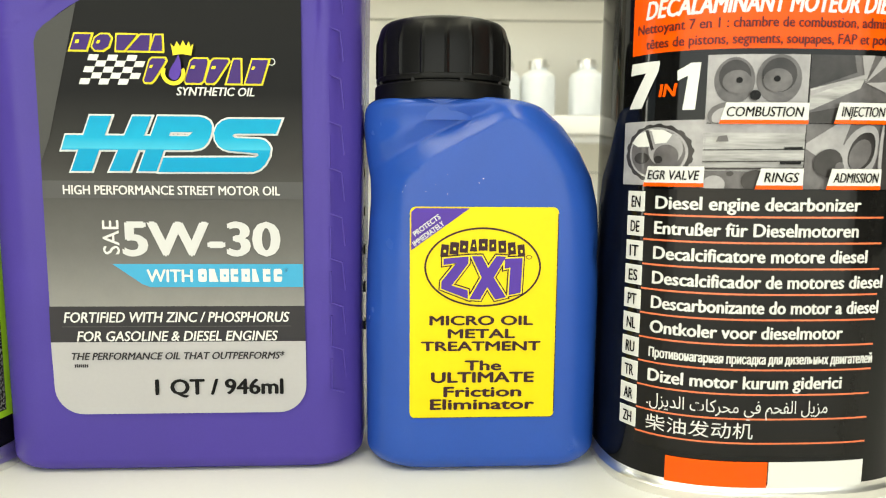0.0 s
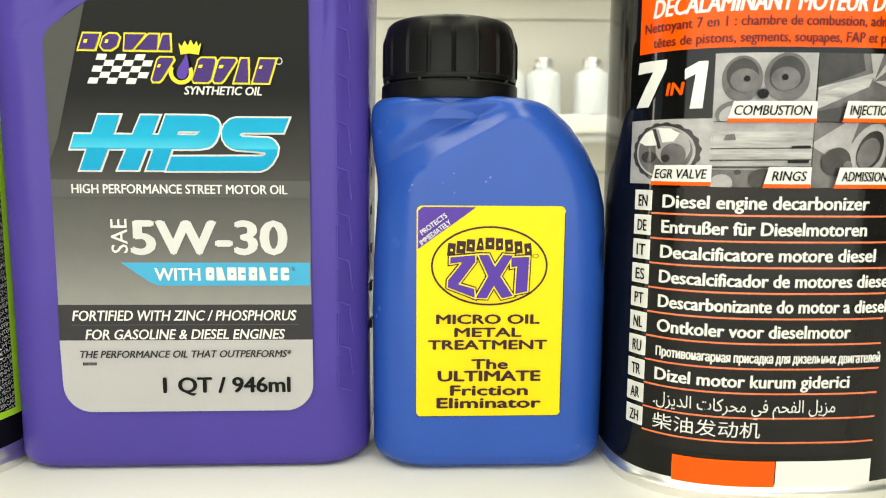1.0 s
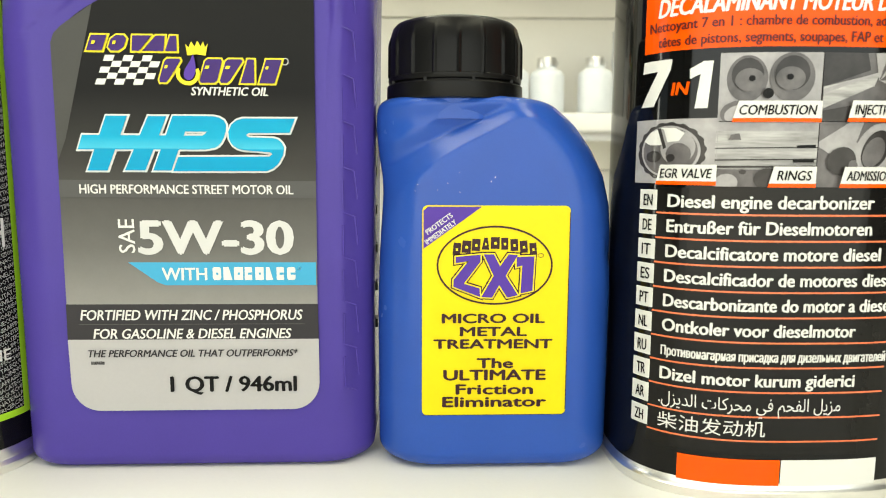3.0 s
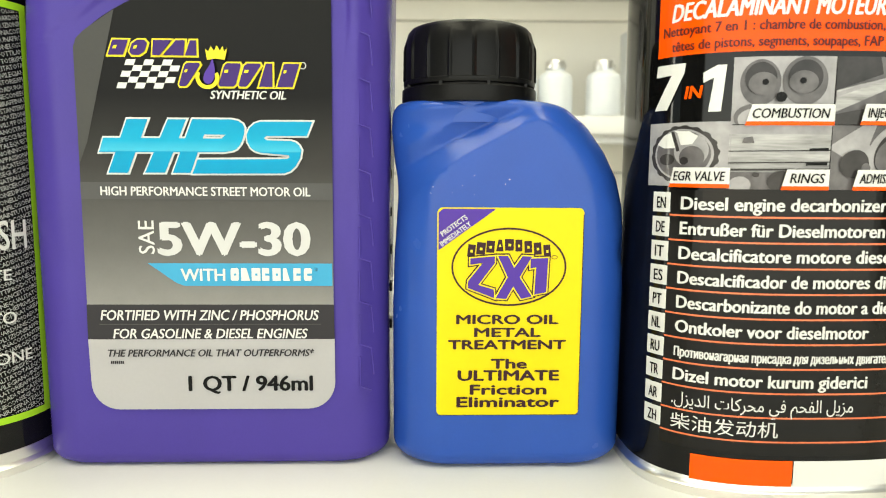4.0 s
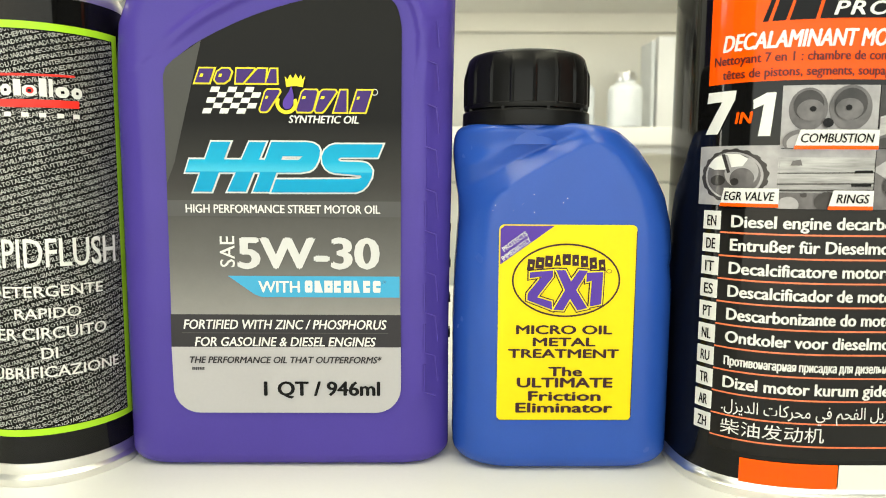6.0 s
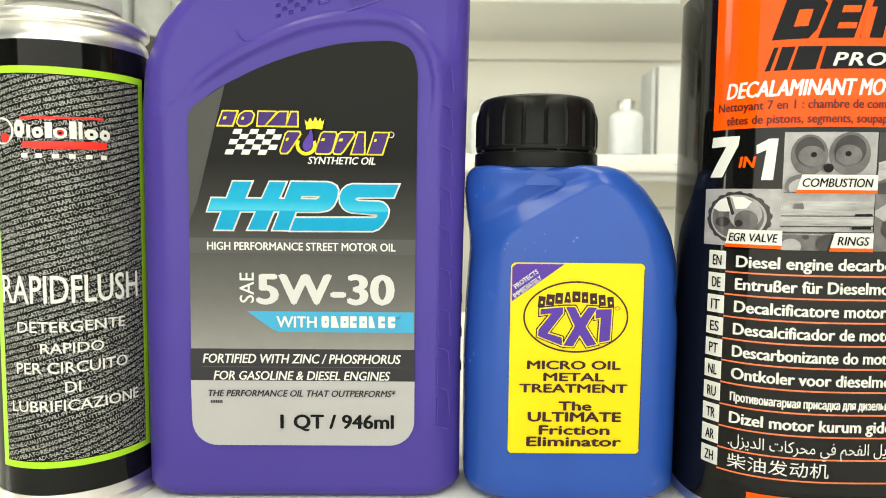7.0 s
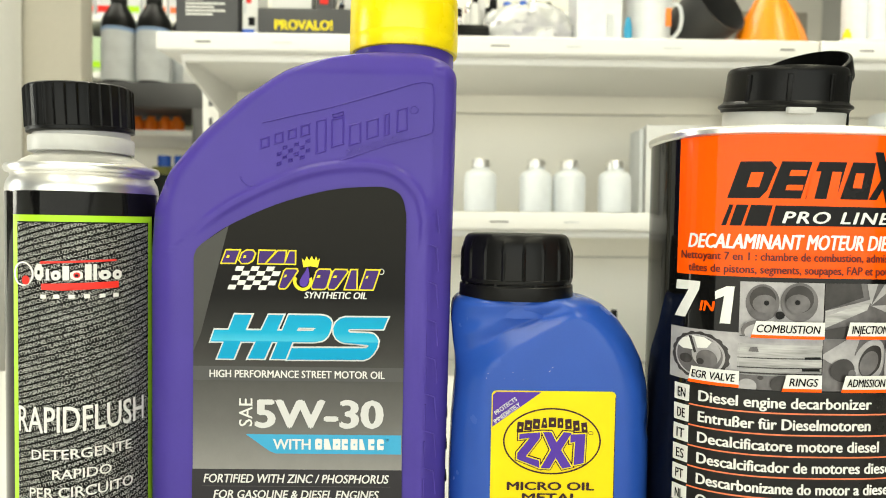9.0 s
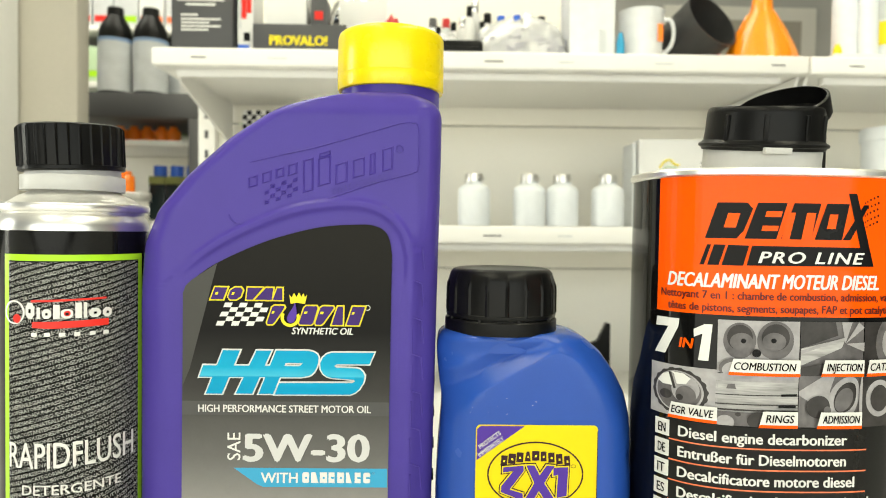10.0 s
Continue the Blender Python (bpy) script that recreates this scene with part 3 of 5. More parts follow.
lp("mark_ring", hoop(0.0698, 0.1287, 0.0011, 0.0011, 0.00025, 20), M["white_print"])
lt("SYNTHETIC OIL", 0.0412, 0.0645, 0.1184, 0.0026, "white_print", 0.03, 0.22)
# series mark: leaning cyan bars edged in white
bars = [[(0.0155, 0.1120), (0.0219, 0.1120), (0.0152, 0.0954), (0.0091, 0.0954)], [(0.0281, 0.1120), (0.0337, 0.1120), (0.0266, 0.0955), (0.0204, 0.0955)],
        [(0.0081, 0.1062), (0.0476, 0.1062), (0.0483, 0.1042), (0.0451, 0.1020), (0.0066, 0.1018)], [(0.0355, 0.1120), (0.0409, 0.1120), (0.0345, 0.0955), (0.0290, 0.0955)],
        [(0.0357, 0.1121), (0.0477, 0.1121), (0.0496, 0.1117), (0.0510, 0.1108), (0.0516, 0.1095), (0.0514, 0.1074), (0.0344, 0.1074)],
        [(0.0514, 0.1076), (0.0509, 0.1059), (0.0501, 0.1043), (0.0490, 0.1031), (0.0479, 0.1025), (0.0451, 0.1020), (0.0326, 0.1019), (0.0341, 0.1061), (0.0444, 0.1062), (0.0460, 0.1076)],
        [(0.0726, 0.1116), (0.0708, 0.1072), (0.0584, 0.1071), (0.0577, 0.1067), (0.0576, 0.1063), (0.0584, 0.1058), (0.0659, 0.1056), (0.0673, 0.1052), (0.0684, 0.1042), (0.0691, 0.1028), (0.0687, 0.1004), (0.0672, 0.0978), (0.0656, 0.0963), (0.0636, 0.0955), (0.0351, 0.0953),
         (0.0368, 0.0997), (0.0644, 0.1000), (0.0654, 0.1006), (0.0651, 0.1012), (0.0564, 0.1019), (0.0547, 0.1024), (0.0534, 0.1034), (0.0524, 0.1051), (0.0522, 0.1075), (0.0531, 0.1095), (0.0547, 0.1109), (0.0565, 0.1115)]]
each(lp, "series_mark_edging", [rim(b, 0.00055) for b in bars], M["white_print"], 0.0002, "white edging of the series mark")
each(lp, "series_mark", bars, M["cyan_run"], 0.0006, "cyan leaning bars of the series mark")
lt("HIGH PERFORMANCE STREET MOTOR OIL", 0.0062, 0.0716, 0.0884, 0.0029, "white_print", 0.022)
lt("5W-30", 0.0231, 0.0714, 0.0697, 0.0108, "silver_print", 0.05)
sae = line("SAE", 0, 0.0106, 0, 0.0052, 0.008)
for v in sae.verts:
    v.co = Vector((0.0222 - v.co.y, 0.0699 + v.co.x, v.co.z))
ink("lettering", sae, F, 0.0003, M["white_print"], label, bend=False)
lp("label_ribbon", [[(0.0197, 0.0669), (0.0781, 0.0669), (0.0781, 0.0596), (0.0310, 0.0596), (0.0285, 0.0606)]], M["band_blue"], 0.00015, "bright blue ribbon")
lt("WITH", 0.0300, 0.0441, 0.0613, 0.0041, "white_print", 0.025)
for i, (w, top) in enumerate(((0.0026, 1.0), (0.0028, 0.6), (0.0028, 1.0), (0.0023, 1.0), (0.0026, 1.0), (0.0022, 0.5), (0.0023, 1.0), (0.0026, 1.0))):
    u = 0.0458 + 0.00332 * i
    lp("brand_bar", [tile(u, u + w, 0.0613, 0.0654, (0, top), (0, 1), 0.0, 0.14 if i in (0, 7) else 0.0)], M["white_print"], 0.0003)
    if i not in (1, 5):
        lp("brand_bar_slit", [slab(u + w * 0.42, u + w * (1.0 if i in (3, 6, 7) else 0.68), 0.0630, 0.0637)], M["band_blue"], 0.0005)
lp("mark_ring", hoop(0.0729, 0.0650, 0.0005, 0.0005, 0.00018, 14), M["white_print"])
lt("FORTIFIED WITH ZINC / PHOSPHORUS", 0.0041, 0.0737, 0.0485, 0.0034, "white_print", 0.022, 0.2)
lt("FOR GASOLINE & DIESEL ENGINES", 0.0078, 0.0700, 0.0425, 0.0033, "white_print", 0.022, 0.2)
lt("THE PERFORMANCE OIL THAT OUTPERFORMS*", 0.0059, 0.0720, 0.0365, 0.0024, "band_dark", 0.03, 0.25)
lp("small_bars", [slab(0.0066 + 0.00062 * i, 0.0066 + 0.00062 * i + 0.00045, 0.0340, 0.0350) for i in range(7)], M["band_dark"])
lt("1 QT / 946ml", 0.0311, 0.0714, 0.0250, 0.0052, "black_print", 0.04)

# ---------------------------------------------------------------- blue bottle
flask = thing("additive_bottle", (0.1366, 0.019, TABLE), "blue plastic additive bottle, black ribbed cap, yellow label", "additive bottle")
b_left = table_of([(-0.0015, 0.0972), (0.05, 0.0970), (0.0683, 0.0976), (0.0880, 0.0989), (0.0940, 0.0987), (0.1000, 0.0977), (0.1100, 0.0967), (0.1150, 0.0970), (0.1190, 0.0984), (0.1222, 0.1008)], 1)
b_right = table_of([(-0.0015, 0.1756), (0.0600, 0.1757), (0.0750, 0.1754), (0.0847, 0.1748), (0.0944, 0.1725), (0.1030, 0.1682), (0.1115, 0.1620), (0.1180, 0.1540), (0.1212, 0.1470), (0.1222, 0.1440)], 1)
swoosh = [tuple(p) for p in spline([(0.0950, 0.0760), (0.0991, 0.0800), (0.1051, 0.0885), (0.1154, 0.0980), (0.1240, 0.1033), (0.1326, 0.1077), (0.1429, 0.1124), (0.1517, 0.1090), (0.1590, 0.1020), (0.1650, 0.0910), (0.1700, 0.0760)], 6)]
ridge = [tuple(p) for p in spline([(0.0960, 0.0955), (0.1051, 0.0995), (0.1171, 0.1068), (0.1308, 0.1130), (0.1425, 0.1195)], 6)]


def b_push(x, z):
    d, side = curve_dist(x, z, swoosh)
    dy = 0.0
    if side > 0:
        dy = 0.80 * max(0.0, d - 0.0003)
        r, rside = curve_dist(x, z, ridge)
        if rside > 0 and x < 0.145:
            dy -= min(1.15 * r, 0.65 * dy) * min(1.0, max(0.0, (0.1455 - x) / 0.007))
    k = min(1.0, max(0.0, (z - 0.1095) / 0.0095))
    return min(dy, 0.0085) * (1.0 - 0.62 * k * k * (3 - 2 * k))


def b_inset(z):
    e = 0.0
    if z < 0.0045:
        k = (0.0045 - z) / 0.006
        e = 0.006 * (1 - math.sqrt(max(0, 1 - k * k)))
    if z > 0.1160:
        k = min(1, (z - 0.1160) / 0.0034)
        e = 0.0034 * (1 - math.sqrt(max(0, 1 - k * k)))
    return e


zs = list(np.linspace(-0.0015, 0.0048, 12)) + list(np.linspace(0.007, 0.07, 22)) + list(np.linspace(0.072, 0.1192, 90))
part("bottle_body", body_loft(zs, b_left, b_right, -0.0033, 0.0415, lambda z: 0.0165, b_inset, b_push, 90), M["blue"], flask, smooth=60)


def ribs(n, h, w, z0, z1):
    def f(a, r, z):
        k = (a * n / (2 * math.pi)) % 1.0
        k = min(k, 1 - k) * 2 * math.pi / n
        return r + (h * max(0.0, 1 - (k / w) ** 4) if k < w and z0 < z < z1 else 0.0)
    return f


bc = (0.1228, 0.0192)
part("screw_cap", lathe([(0.0214, 0.1242), (0.0221, 0.1245), (0.0223, 0.1251), (0.0223, 0.1259), (0.0220, 0.1262), (0.0219, 0.1358), (0.0217, 0.1372), (0.0215, 0.1394), (0.0207, 0.1420), (0.0196, 0.1432), (0.0182, 0.1437), (0.0168, 0.1434), (0.0, 0.1434)], *bc, 360, ribs(18, 0.00065, 0.022, 0.1260, 0.1381)), M["black_cap"], flask, "black ribbed plastic screw cap")
part("tamper_ring", lathe([(0.0218, 0.1183), (0.0226, 0.1185), (0.0228, 0.1191), (0.0227, 0.1233), (0.0222, 0.1238), (0.0210, 0.1238)], *bc, 128), M["black_cap"], flask, "black tamper ring")
for i in range(9):
    a = 2 * math.pi * (i + 0.3) / 9
    x, y = bc[0] + 0.0219 * math.sin(a), bc[1] - 0.0219 * math.cos(a)
    part("ring_bridge", box(x - 0.0005, x + 0.0005, y - 0.0005, y + 0.0005, 0.1235, 0.1247), M["black_cap"], flask)
part("neck", lathe([(0.0208, 0.112), (0.0208, 0.1183)], *bc, 48), M["blue"], flask)
# inner sleeve that turns the gap between cap and tamper ring black
part("gap_sleeve", lathe([(0.0212, 0.1187), (0.0212, 0.1260)], *bc, 64), M["black_cap"], flask)

rnd = random.Random(3)
dust = bmesh.new()
for _ in range(14):
    u, v = rnd.uniform(0.101, 0.140), rnd.choice((rnd.uniform(0.004, 0.017), rnd.uniform(0.082, 0.100), rnd.uniform(0.082, 0.098)))
    if u > 0.112 + 0.045 * (v < 0.02) or v > 0.088:
        s = rnd.uniform(0.00008, 0.0002)
        q = rnd.uniform(0, 3.1)
        if curve_dist(u, v, swoosh)[1] < 0:
            dust.faces.new([dust.verts.new((u + s * math.cos(q + a) * k, -0.00338, v + s * math.sin(q + a))) for a, k in ((0, 1.0), (1.6, 1.3), (3.1, 0.9), (4.6, 1.2))])
tagged(part("dust_specks", dust, M["white_print"], flask, "pale dust specks", smooth=0), kind="stuff")
B = lambda u, v, h: Vector((u, -0.0036 - h, v - 0.0008))
blabel = ink("label", draw([round_rect(0.1117, 0.1583, 0.0183, 0.0861, 0.0018)]), B, 0.0, M["label_yellow"], flask, "bright yellow paper label", bend=False)
bp = lambda n, polys, m, h=0.00015, lab="": ink(n, draw(polys), B, h, m, blabel, lab, bend=False)
bt = lambda body, u0, u1, base, cp, bold=0.042, m="brown_print", turn=0.0, space=1.0: ink("lettering", line(body, u0, u1, base, cp, bold, 0.0, space, turn), B, 0.00035, M[m], blabel, bend=False)
bp("label_border", [[(0.1117, 0.0183), (0.1583, 0.0183), (0.1583, 0.01845), (0.1117, 0.01845)], [(0.15805, 0.020), (0.1583, 0.020), (0.1583, 0.084), (0.15805, 0.084)]], M["brown_print"], 0.0001)
bp("label_corner", [[(0.1121, 0.0725), (0.1121, 0.0845), (0.1135, 0.0857), (0.1303, 0.0857)]], M["violet"], 0.00015, "violet corner of the label")
bt("PROTECTS", 0.11345, 0.1232, 0.07690, 0.0017, 0.02, "white_print", 36)
bt("IMMEDIATELY", 0.11325, 0.1248, 0.07375, 0.0017, 0.02, "white_print", 36)
bp("oval_ring", hoop(0.1346, 0.0672, 0.0184, 0.0126, 0.0006, 64), M["brown_print"], 0.00015)
for i, w in enumerate((0.0012, 0.0014, 0.0013, 0.0012, 0.0014, 0.0011, 0.0012, 0.0012, 0.0011)):
    t = (i - 4) / 4
    u, v, a = 0.1346 + 0.0120 * t, 0.0741 - 0.0013 * t * t, -0.10 * t
    f = lambda x, z: (u + x + a * z, v + z - a * x)
    lo, hi = -0.0016 - 0.0007 * abs(t), 0.0021 - 0.0005 * abs(t)
    taper = 0.45 if i in (3,) else 1.0
    bp("brand_bar", [[f(-w, lo), f(w, lo), f(w * taper, hi), f(-w * taper, hi)]], M["brown_print"], 0.0002, "dark blocks of the brand name")
    bp("brand_bar_slit", [[f(-w * 0.25, lo + 0.0014), f(w * 0.35, lo + 0.0014), f(w * 0.3 * taper, lo + 0.0022), f(-w * 0.25 * taper, lo + 0.0022)]], M["logo_yellow"], 0.0004)
zx = [[(0.1222, 0.0700), (0.1300, 0.0707), (0.1300, 0.0685), (0.1248, 0.0615), (0.1298, 0.0600), (0.1300, 0.0572), (0.1215, 0.0605), (0.1216, 0.0628), (0.1262, 0.0686), (0.1222, 0.0680)],
      [(0.1310, 0.0708), (0.1342, 0.0708), (0.1362, 0.0670), (0.1388, 0.0708), (0.1418, 0.0706), (0.1380, 0.0640), (0.1420, 0.0578), (0.1386, 0.0570), (0.1360, 0.0610), (0.1338, 0.0570), (0.1304, 0.0572), (0.1342, 0.0640)],
      [(0.1414, 0.0700), (0.1470, 0.0702), (0.1466, 0.0592), (0.1428, 0.0584), (0.1432, 0.0672), (0.1414, 0.0668)]]
each(bp, "mark_edging", [rim(p, 0.00080) for p in zx], M["brown_print"], 0.0002)
each(bp, "mark_light_edging", [rim(p, 0.00042) for p in zx], M["logo_yellow"], 0.0004)
each(bp, "mark", zx, M["violet"], 0.0006, "violet angular mark in the oval")
bp("mark_ring", hoop(0.1491, 0.0704, 0.0010, 0.0007, 0.0002, 20), M["brown_print"])
for body, u0, u1, z, cp in (("MICRO OIL", 0.1179, 0.1509, 0.0488, 0.0031), ("METAL", 0.1237, 0.1452, 0.0446, 0.0030), ("TREATMENT", 0.1153, 0.1535, 0.0405, 0.0031), ("The", 0.1292, 0.1410, 0.0341, 0.0033), ("ULTIMATE", 0.1185, 0.1516, 0.0301, 0.0035), ("Friction", 0.1225, 0.1476, 0.0254, 0.0034), ("Eliminator", 0.1182, 0.1519, 0.0212, 0.0035)):
    bt(body, u0, u1, z, cp, 0.055)

# ---------------------------------------------------------------- orange and black can
DX, DY, DA, DB, DN = 0.2252, 0.0082, 0.0491, 0.0349, 2.78      # an oval tin: centre, half width, half depth, fullness


def oval_point(t, e=0.0):
    """A point of the oval tin's girth; t turns from its front towards +x; e is an offset outwards."""
    s, c = math.sin(t), math.cos(t)
    return (DX + (DA + e) * math.copysign(abs(s) ** (2 / DN), s), DY - (DB + e) * math.copysign(abs(c) ** (2 / DN), c))


def oval_rings(profile, n=200):
    return rings([[(*oval_point(2 * math.pi * i / n, e), z) for i in range(n)] for e, z in profile])


can = thing("additive_can", (DX, DY, TABLE), "black and orange diesel cleaner tin, black flip lid open", "additive can")
part("can_body", oval_rings([(-0.0004, 0.0040), (0.0, 0.0042), (0.0, 0.1794), (-0.0004, 0.1796)]), M["black_lacquer"], can, "glossy black printed tin body")
part("base_seam", oval_rings([(-0.0025, TABLE), (0.0006, TABLE), (0.0009, -0.0005), (0.0009, 0.0014), (0.0004, 0.0020), (0.0001, 0.0030), (0.0, 0.0042), (-0.003, 0.0043)]), M["tin"], can, "bare tin base seam")
part("top_seam", oval_rings([(-0.0006, 0.1790), (0.0004, 0.1793), (0.0010, 0.1799), (0.0011, 0.1814), (0.0005, 0.1822), (-0.0003, 0.1820), (-0.0010, 0.1806), (-0.014, 0.1809)]), M["tin"], can, "bare tin top with a rolled seam")
part("neck", lathe([(0.0218, 0.1800), (0.0208, 0.1822), (0.0202, 0.1840), (0.0, 0.1840)], 0.2256, 0.0120, 96), M["tin"], can)
LX, LY = 0.2256, 0.0120
TIP = Matrix.Translation((LX, LY, 0.1895)) @ Matrix.Rotation(radians(8), 4, "X") @ Matrix.Translation((-LX, -LY, -0.1880))


def tipped(bm):
    """Brings a part of the spout to the spout's slight forward lean."""
    bm.transform(TIP)
    return bm


part("collar", tipped(lathe([(0.0202, 0.1816), (0.0205, 0.1832), (0.0216, 0.1834), (0.0218, 0.1840), (0.0218, 0.1908), (0.0216, 0.1915), (0.0197, 0.1916)], LX, LY, 96)), M["cloudy_plastic"], can, "milky white pouring collar")
flange = lathe([(0.0212, 0.1912), (0.0226, 0.1913), (0.0228, 0.1919), (0.0230, 0.1923), (0.0238, 0.1927), (0.0240, 0.1932), (0.0238, 0.1938), (0.0228, 0.1944), (0.0221, 0.1952), (0.0217, 0.1990), (0.0214, 0.2056), (0.0210, 0.2072), (0.0202, 0.2079), (0.0180, 0.2079), (0.0192, 0.2050), (0.0, 0.2045)], LX, LY, 128)
spout = part("spout_cap", tipped(flange), M["black_cap"], can, "black plastic spout cap")
for a in (-62, -24, 16, 48):
    t = radians(a)
    x, y = LX + 0.0216 * math.sin(t), LY - 0.0216 * math.cos(t)
    fin = box(-0.0009, 0.0009, -0.0008, 0.0008, 0.1946, 0.2046, 0.0003)
    fin.transform(Matrix.Translation((x, y, 0)) @ Matrix.Rotation(t, 4, "Z"))
    part("spout_rib", tipped(fin), M["black_cap"], can)
part("tamper_tab", tipped(box(LX - 0.0105, LX - 0.0005, LY - 0.0244, LY - 0.0216, 0.1904, 0.1927, 0.0004)), M["cloudy_plastic"], can)
lid = lathe([(0.0228, 0.0), (0.0236, 0.0004), (0.0238, 0.0012), (0.0238, 0.0100), (0.0232, 0.0112), (0.0, 0.0116)], 0, 0, 240, ribs(60, 0.0005, 0.02, 0.0014, 0.0098), close_bottom=False)
join(lid, lathe([(0.0222, 0.0), (0.0222, 0.0098), (0.0, 0.0099)], 0, 0, 96, close_bottom=False))
loops = [[(r * math.sin(2 * math.pi * i / 96), -r * math.cos(2 * math.pi * i / 96), 0.0) for i in range(96)] for r in (0.0222, 0.0228)]
join(lid, rings(loops, False, False))
lid.transform(Matrix.Scale(0.82, 4))
lid.transform(pose(0.2462, 0.0375, 0.2168, 200, -24, 0))
part("flip_lid", lid, M["black_cap"], can, "ribbed black flip lid, open")
part("hinge_strap", box(LX + 0.0212, LX + 0.0246, LY - 0.004, LY + 0.006, 0.1843, 0.2058, 0.0008), M["black_cap"], can)

girth_t = np.linspace(-math.pi / 2, math.pi / 2, 1201)
girth = np.array([oval_point(t) for t in girth_t])
girth_u = np.concatenate([[0], np.cumsum(np.hypot(*np.diff(girth, axis=0).T))])
girth_u -= girth_u[600]
girth_n = np.gradient(girth, axis=0)
girth_n = np.stack([girth_n[:, 1], -girth_n[:, 0]], 1) / np.hypot(girth_n[:, 0], girth_n[:, 1])[:, None]


def W(u, v, h):
    """Wraps the print round the tin: u along the girth from the front's middle."""
    x, y = (float(np.interp(u, girth_u, girth[:, i]) + h * np.interp(u, girth_u, girth_n[:, i])) for i in (0, 1))
    return Vector((x, y, v - 0.0009))


# columns of the print, from the narrow side round the front, and where they fall on the girth
A = lambda col: float(np.interp(col, (-71.5, -68.8, -61, -54.2, -47, -37.9, -31.3, -18.2, -5.6, 7.4, 15, 21.7, 27.5, 36, 41, 64), (-0.0561, -0.0538, -0.0482, -0.0437, -0.0386, -0.0319, -0.0268, -0.0164, -0.0058, 0.0045, 0.0091, 0.0129, 0.0165, 0.0198, 0.0230, 0.0390)))
dlabel = ink("front_panel", draw([[(A(-68.8), 0.1315), (A(64), 0.1315), (A(64), 0.1801), (A(-68.8), 0.1801)]]), W, 0.00012, M["orange"], can, "bright orange printed front panel")
dp = lambda n, polys, m, h=0.00025, lab="": ink(n, draw([[(A(u), v) for u, v in p] for p in polys]), W, h, M[m], dlabel, lab)
dt = lambda body, u0, u1, base, cp, m, bold=0.02, shear=0.0, space=1.0, h=0.0004, turn=0.0: ink("lettering", line(body, A(u0), A(u1), base, cp, bold, shear, space, turn), W, h, M[m], dlabel)
dp("text_panel", [[(-59.5, 0.014), (40, 0.014), (40, 0.0925), (-59.5, 0.0925)]], "grey_lacquer", 0.00008)
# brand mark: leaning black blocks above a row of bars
blk = []
for u0, u1 in ((-43.5, -27.5), (-26.8, -13.8), (-12.0, 0.8), (2.4, 17.0)):
    c = 2.6 if u0 < -40 else 0.0
    blk.append([(u0, 0.1584), (u1 - c, 0.1584), (u1 + 0.3, 0.1584 + 0.0010 * c), (u1 + 3.9, 0.1709 - 0.0008 * c), (u1 + 4.2 - c, 0.1709), (u0 + 5.2, 0.1709)] if c else [(u0, 0.1584), (u1, 0.1584), (u1 + 4.2, 0.1709), (u0 + 5.2, 0.1709)])
each(dp, "brand_block", blk, "black_print", 0.00025, "black leaning blocks of the brand mark")
each(dp, "brand_slit", [[(-35.5, 0.1622), (-30.5, 0.1622), (-28.8, 0.1672), (-33.8, 0.1672)], [(-20.0, 0.1612), (-13.4, 0.1612), (-13.0, 0.1630), (-19.4, 0.1630)], [(-18.6, 0.1660), (-12.2, 0.1660), (-11.6, 0.1680), (-18.0, 0.1680)], [(-11.8, 0.1584), (-8.6, 0.1584), (-6.2, 0.1676), (-9.4, 0.1676)], [(-3.6, 0.1584), (0.8, 0.1584), (2.6, 0.1676), (-1.4, 0.1676)], [(7.5, 0.1622), (12.6, 0.1622), (14.0, 0.1672), (9.2, 0.1672)]], "orange", 0.0004)
each(dp, "brand_stroke", [[(17.5, 0.1584), (22.5, 0.1584), (36.5, 0.1706), (31.5, 0.1706)], [(20.5, 0.1745), (25.5, 0.1745), (40.5, 0.1493), (33.5, 0.1493)]], "black_print", 0.00025)
each(dp, "brand_bar", [[(-45.7, 0.1490), (-43.6, 0.1490), (-40.6, 0.1562), (-42.4, 0.1562)], [(-42.2, 0.1490), (-37.2, 0.1490), (-34.4, 0.1562), (-39.4, 0.1562)], [(-36.0, 0.1490), (-27.0, 0.1490), (-24.8, 0.1560), (-33.4, 0.1562)], [(-25.6, 0.1491), (38.5, 0.1493), (35.0, 0.1558), (-23.6, 0.1560)]], "black_print", 0.00025)
dp("brand_dots", [oval(u, v, 0.55, 0.0004, 10) for u, v in [(33 + 2.2 * i + 0.6 * (j % 2), 0.1625 + 0.0022 * j + 0.0006 * i) for i in range(5) for j in range(5)]], "black_print", 0.00025)
dt("PRO LINE", -20.9, 33.5, 0.1501, 0.0041, "white_print", 0.035, 0.22, 1.15)
dt("DECALAMINANT MOTEUR DIESEL", -62.0, 44, 0.1412, 0.0052, "white_print", 0.032, 0.22)
dt("Nettoyant 7 en 1 : chambre de combustion, admission, valves,", -65.8, 58, 0.1372, 0.0029, "maroon_print", 0.03)
dt("têtes de pistons, segments, soupapes, FAP et pot catalytique", -61.5, 57, 0.1328, 0.0029, "maroon_print", 0.03)
each(dp, "lettering", [[(-68.2, 0.1292), (-54.5, 0.1292), (-55.0, 0.1262), (-68.8, 0.1258)], [(-60.6, 0.1264), (-54.9, 0.1264), (-62.4, 0.1160), (-69.0, 0.1160)]], "white_print", 0.0004)
dt("IN", -54.6, -47.2, 0.1190, 0.0037, "orange", 0.04, 0.15)
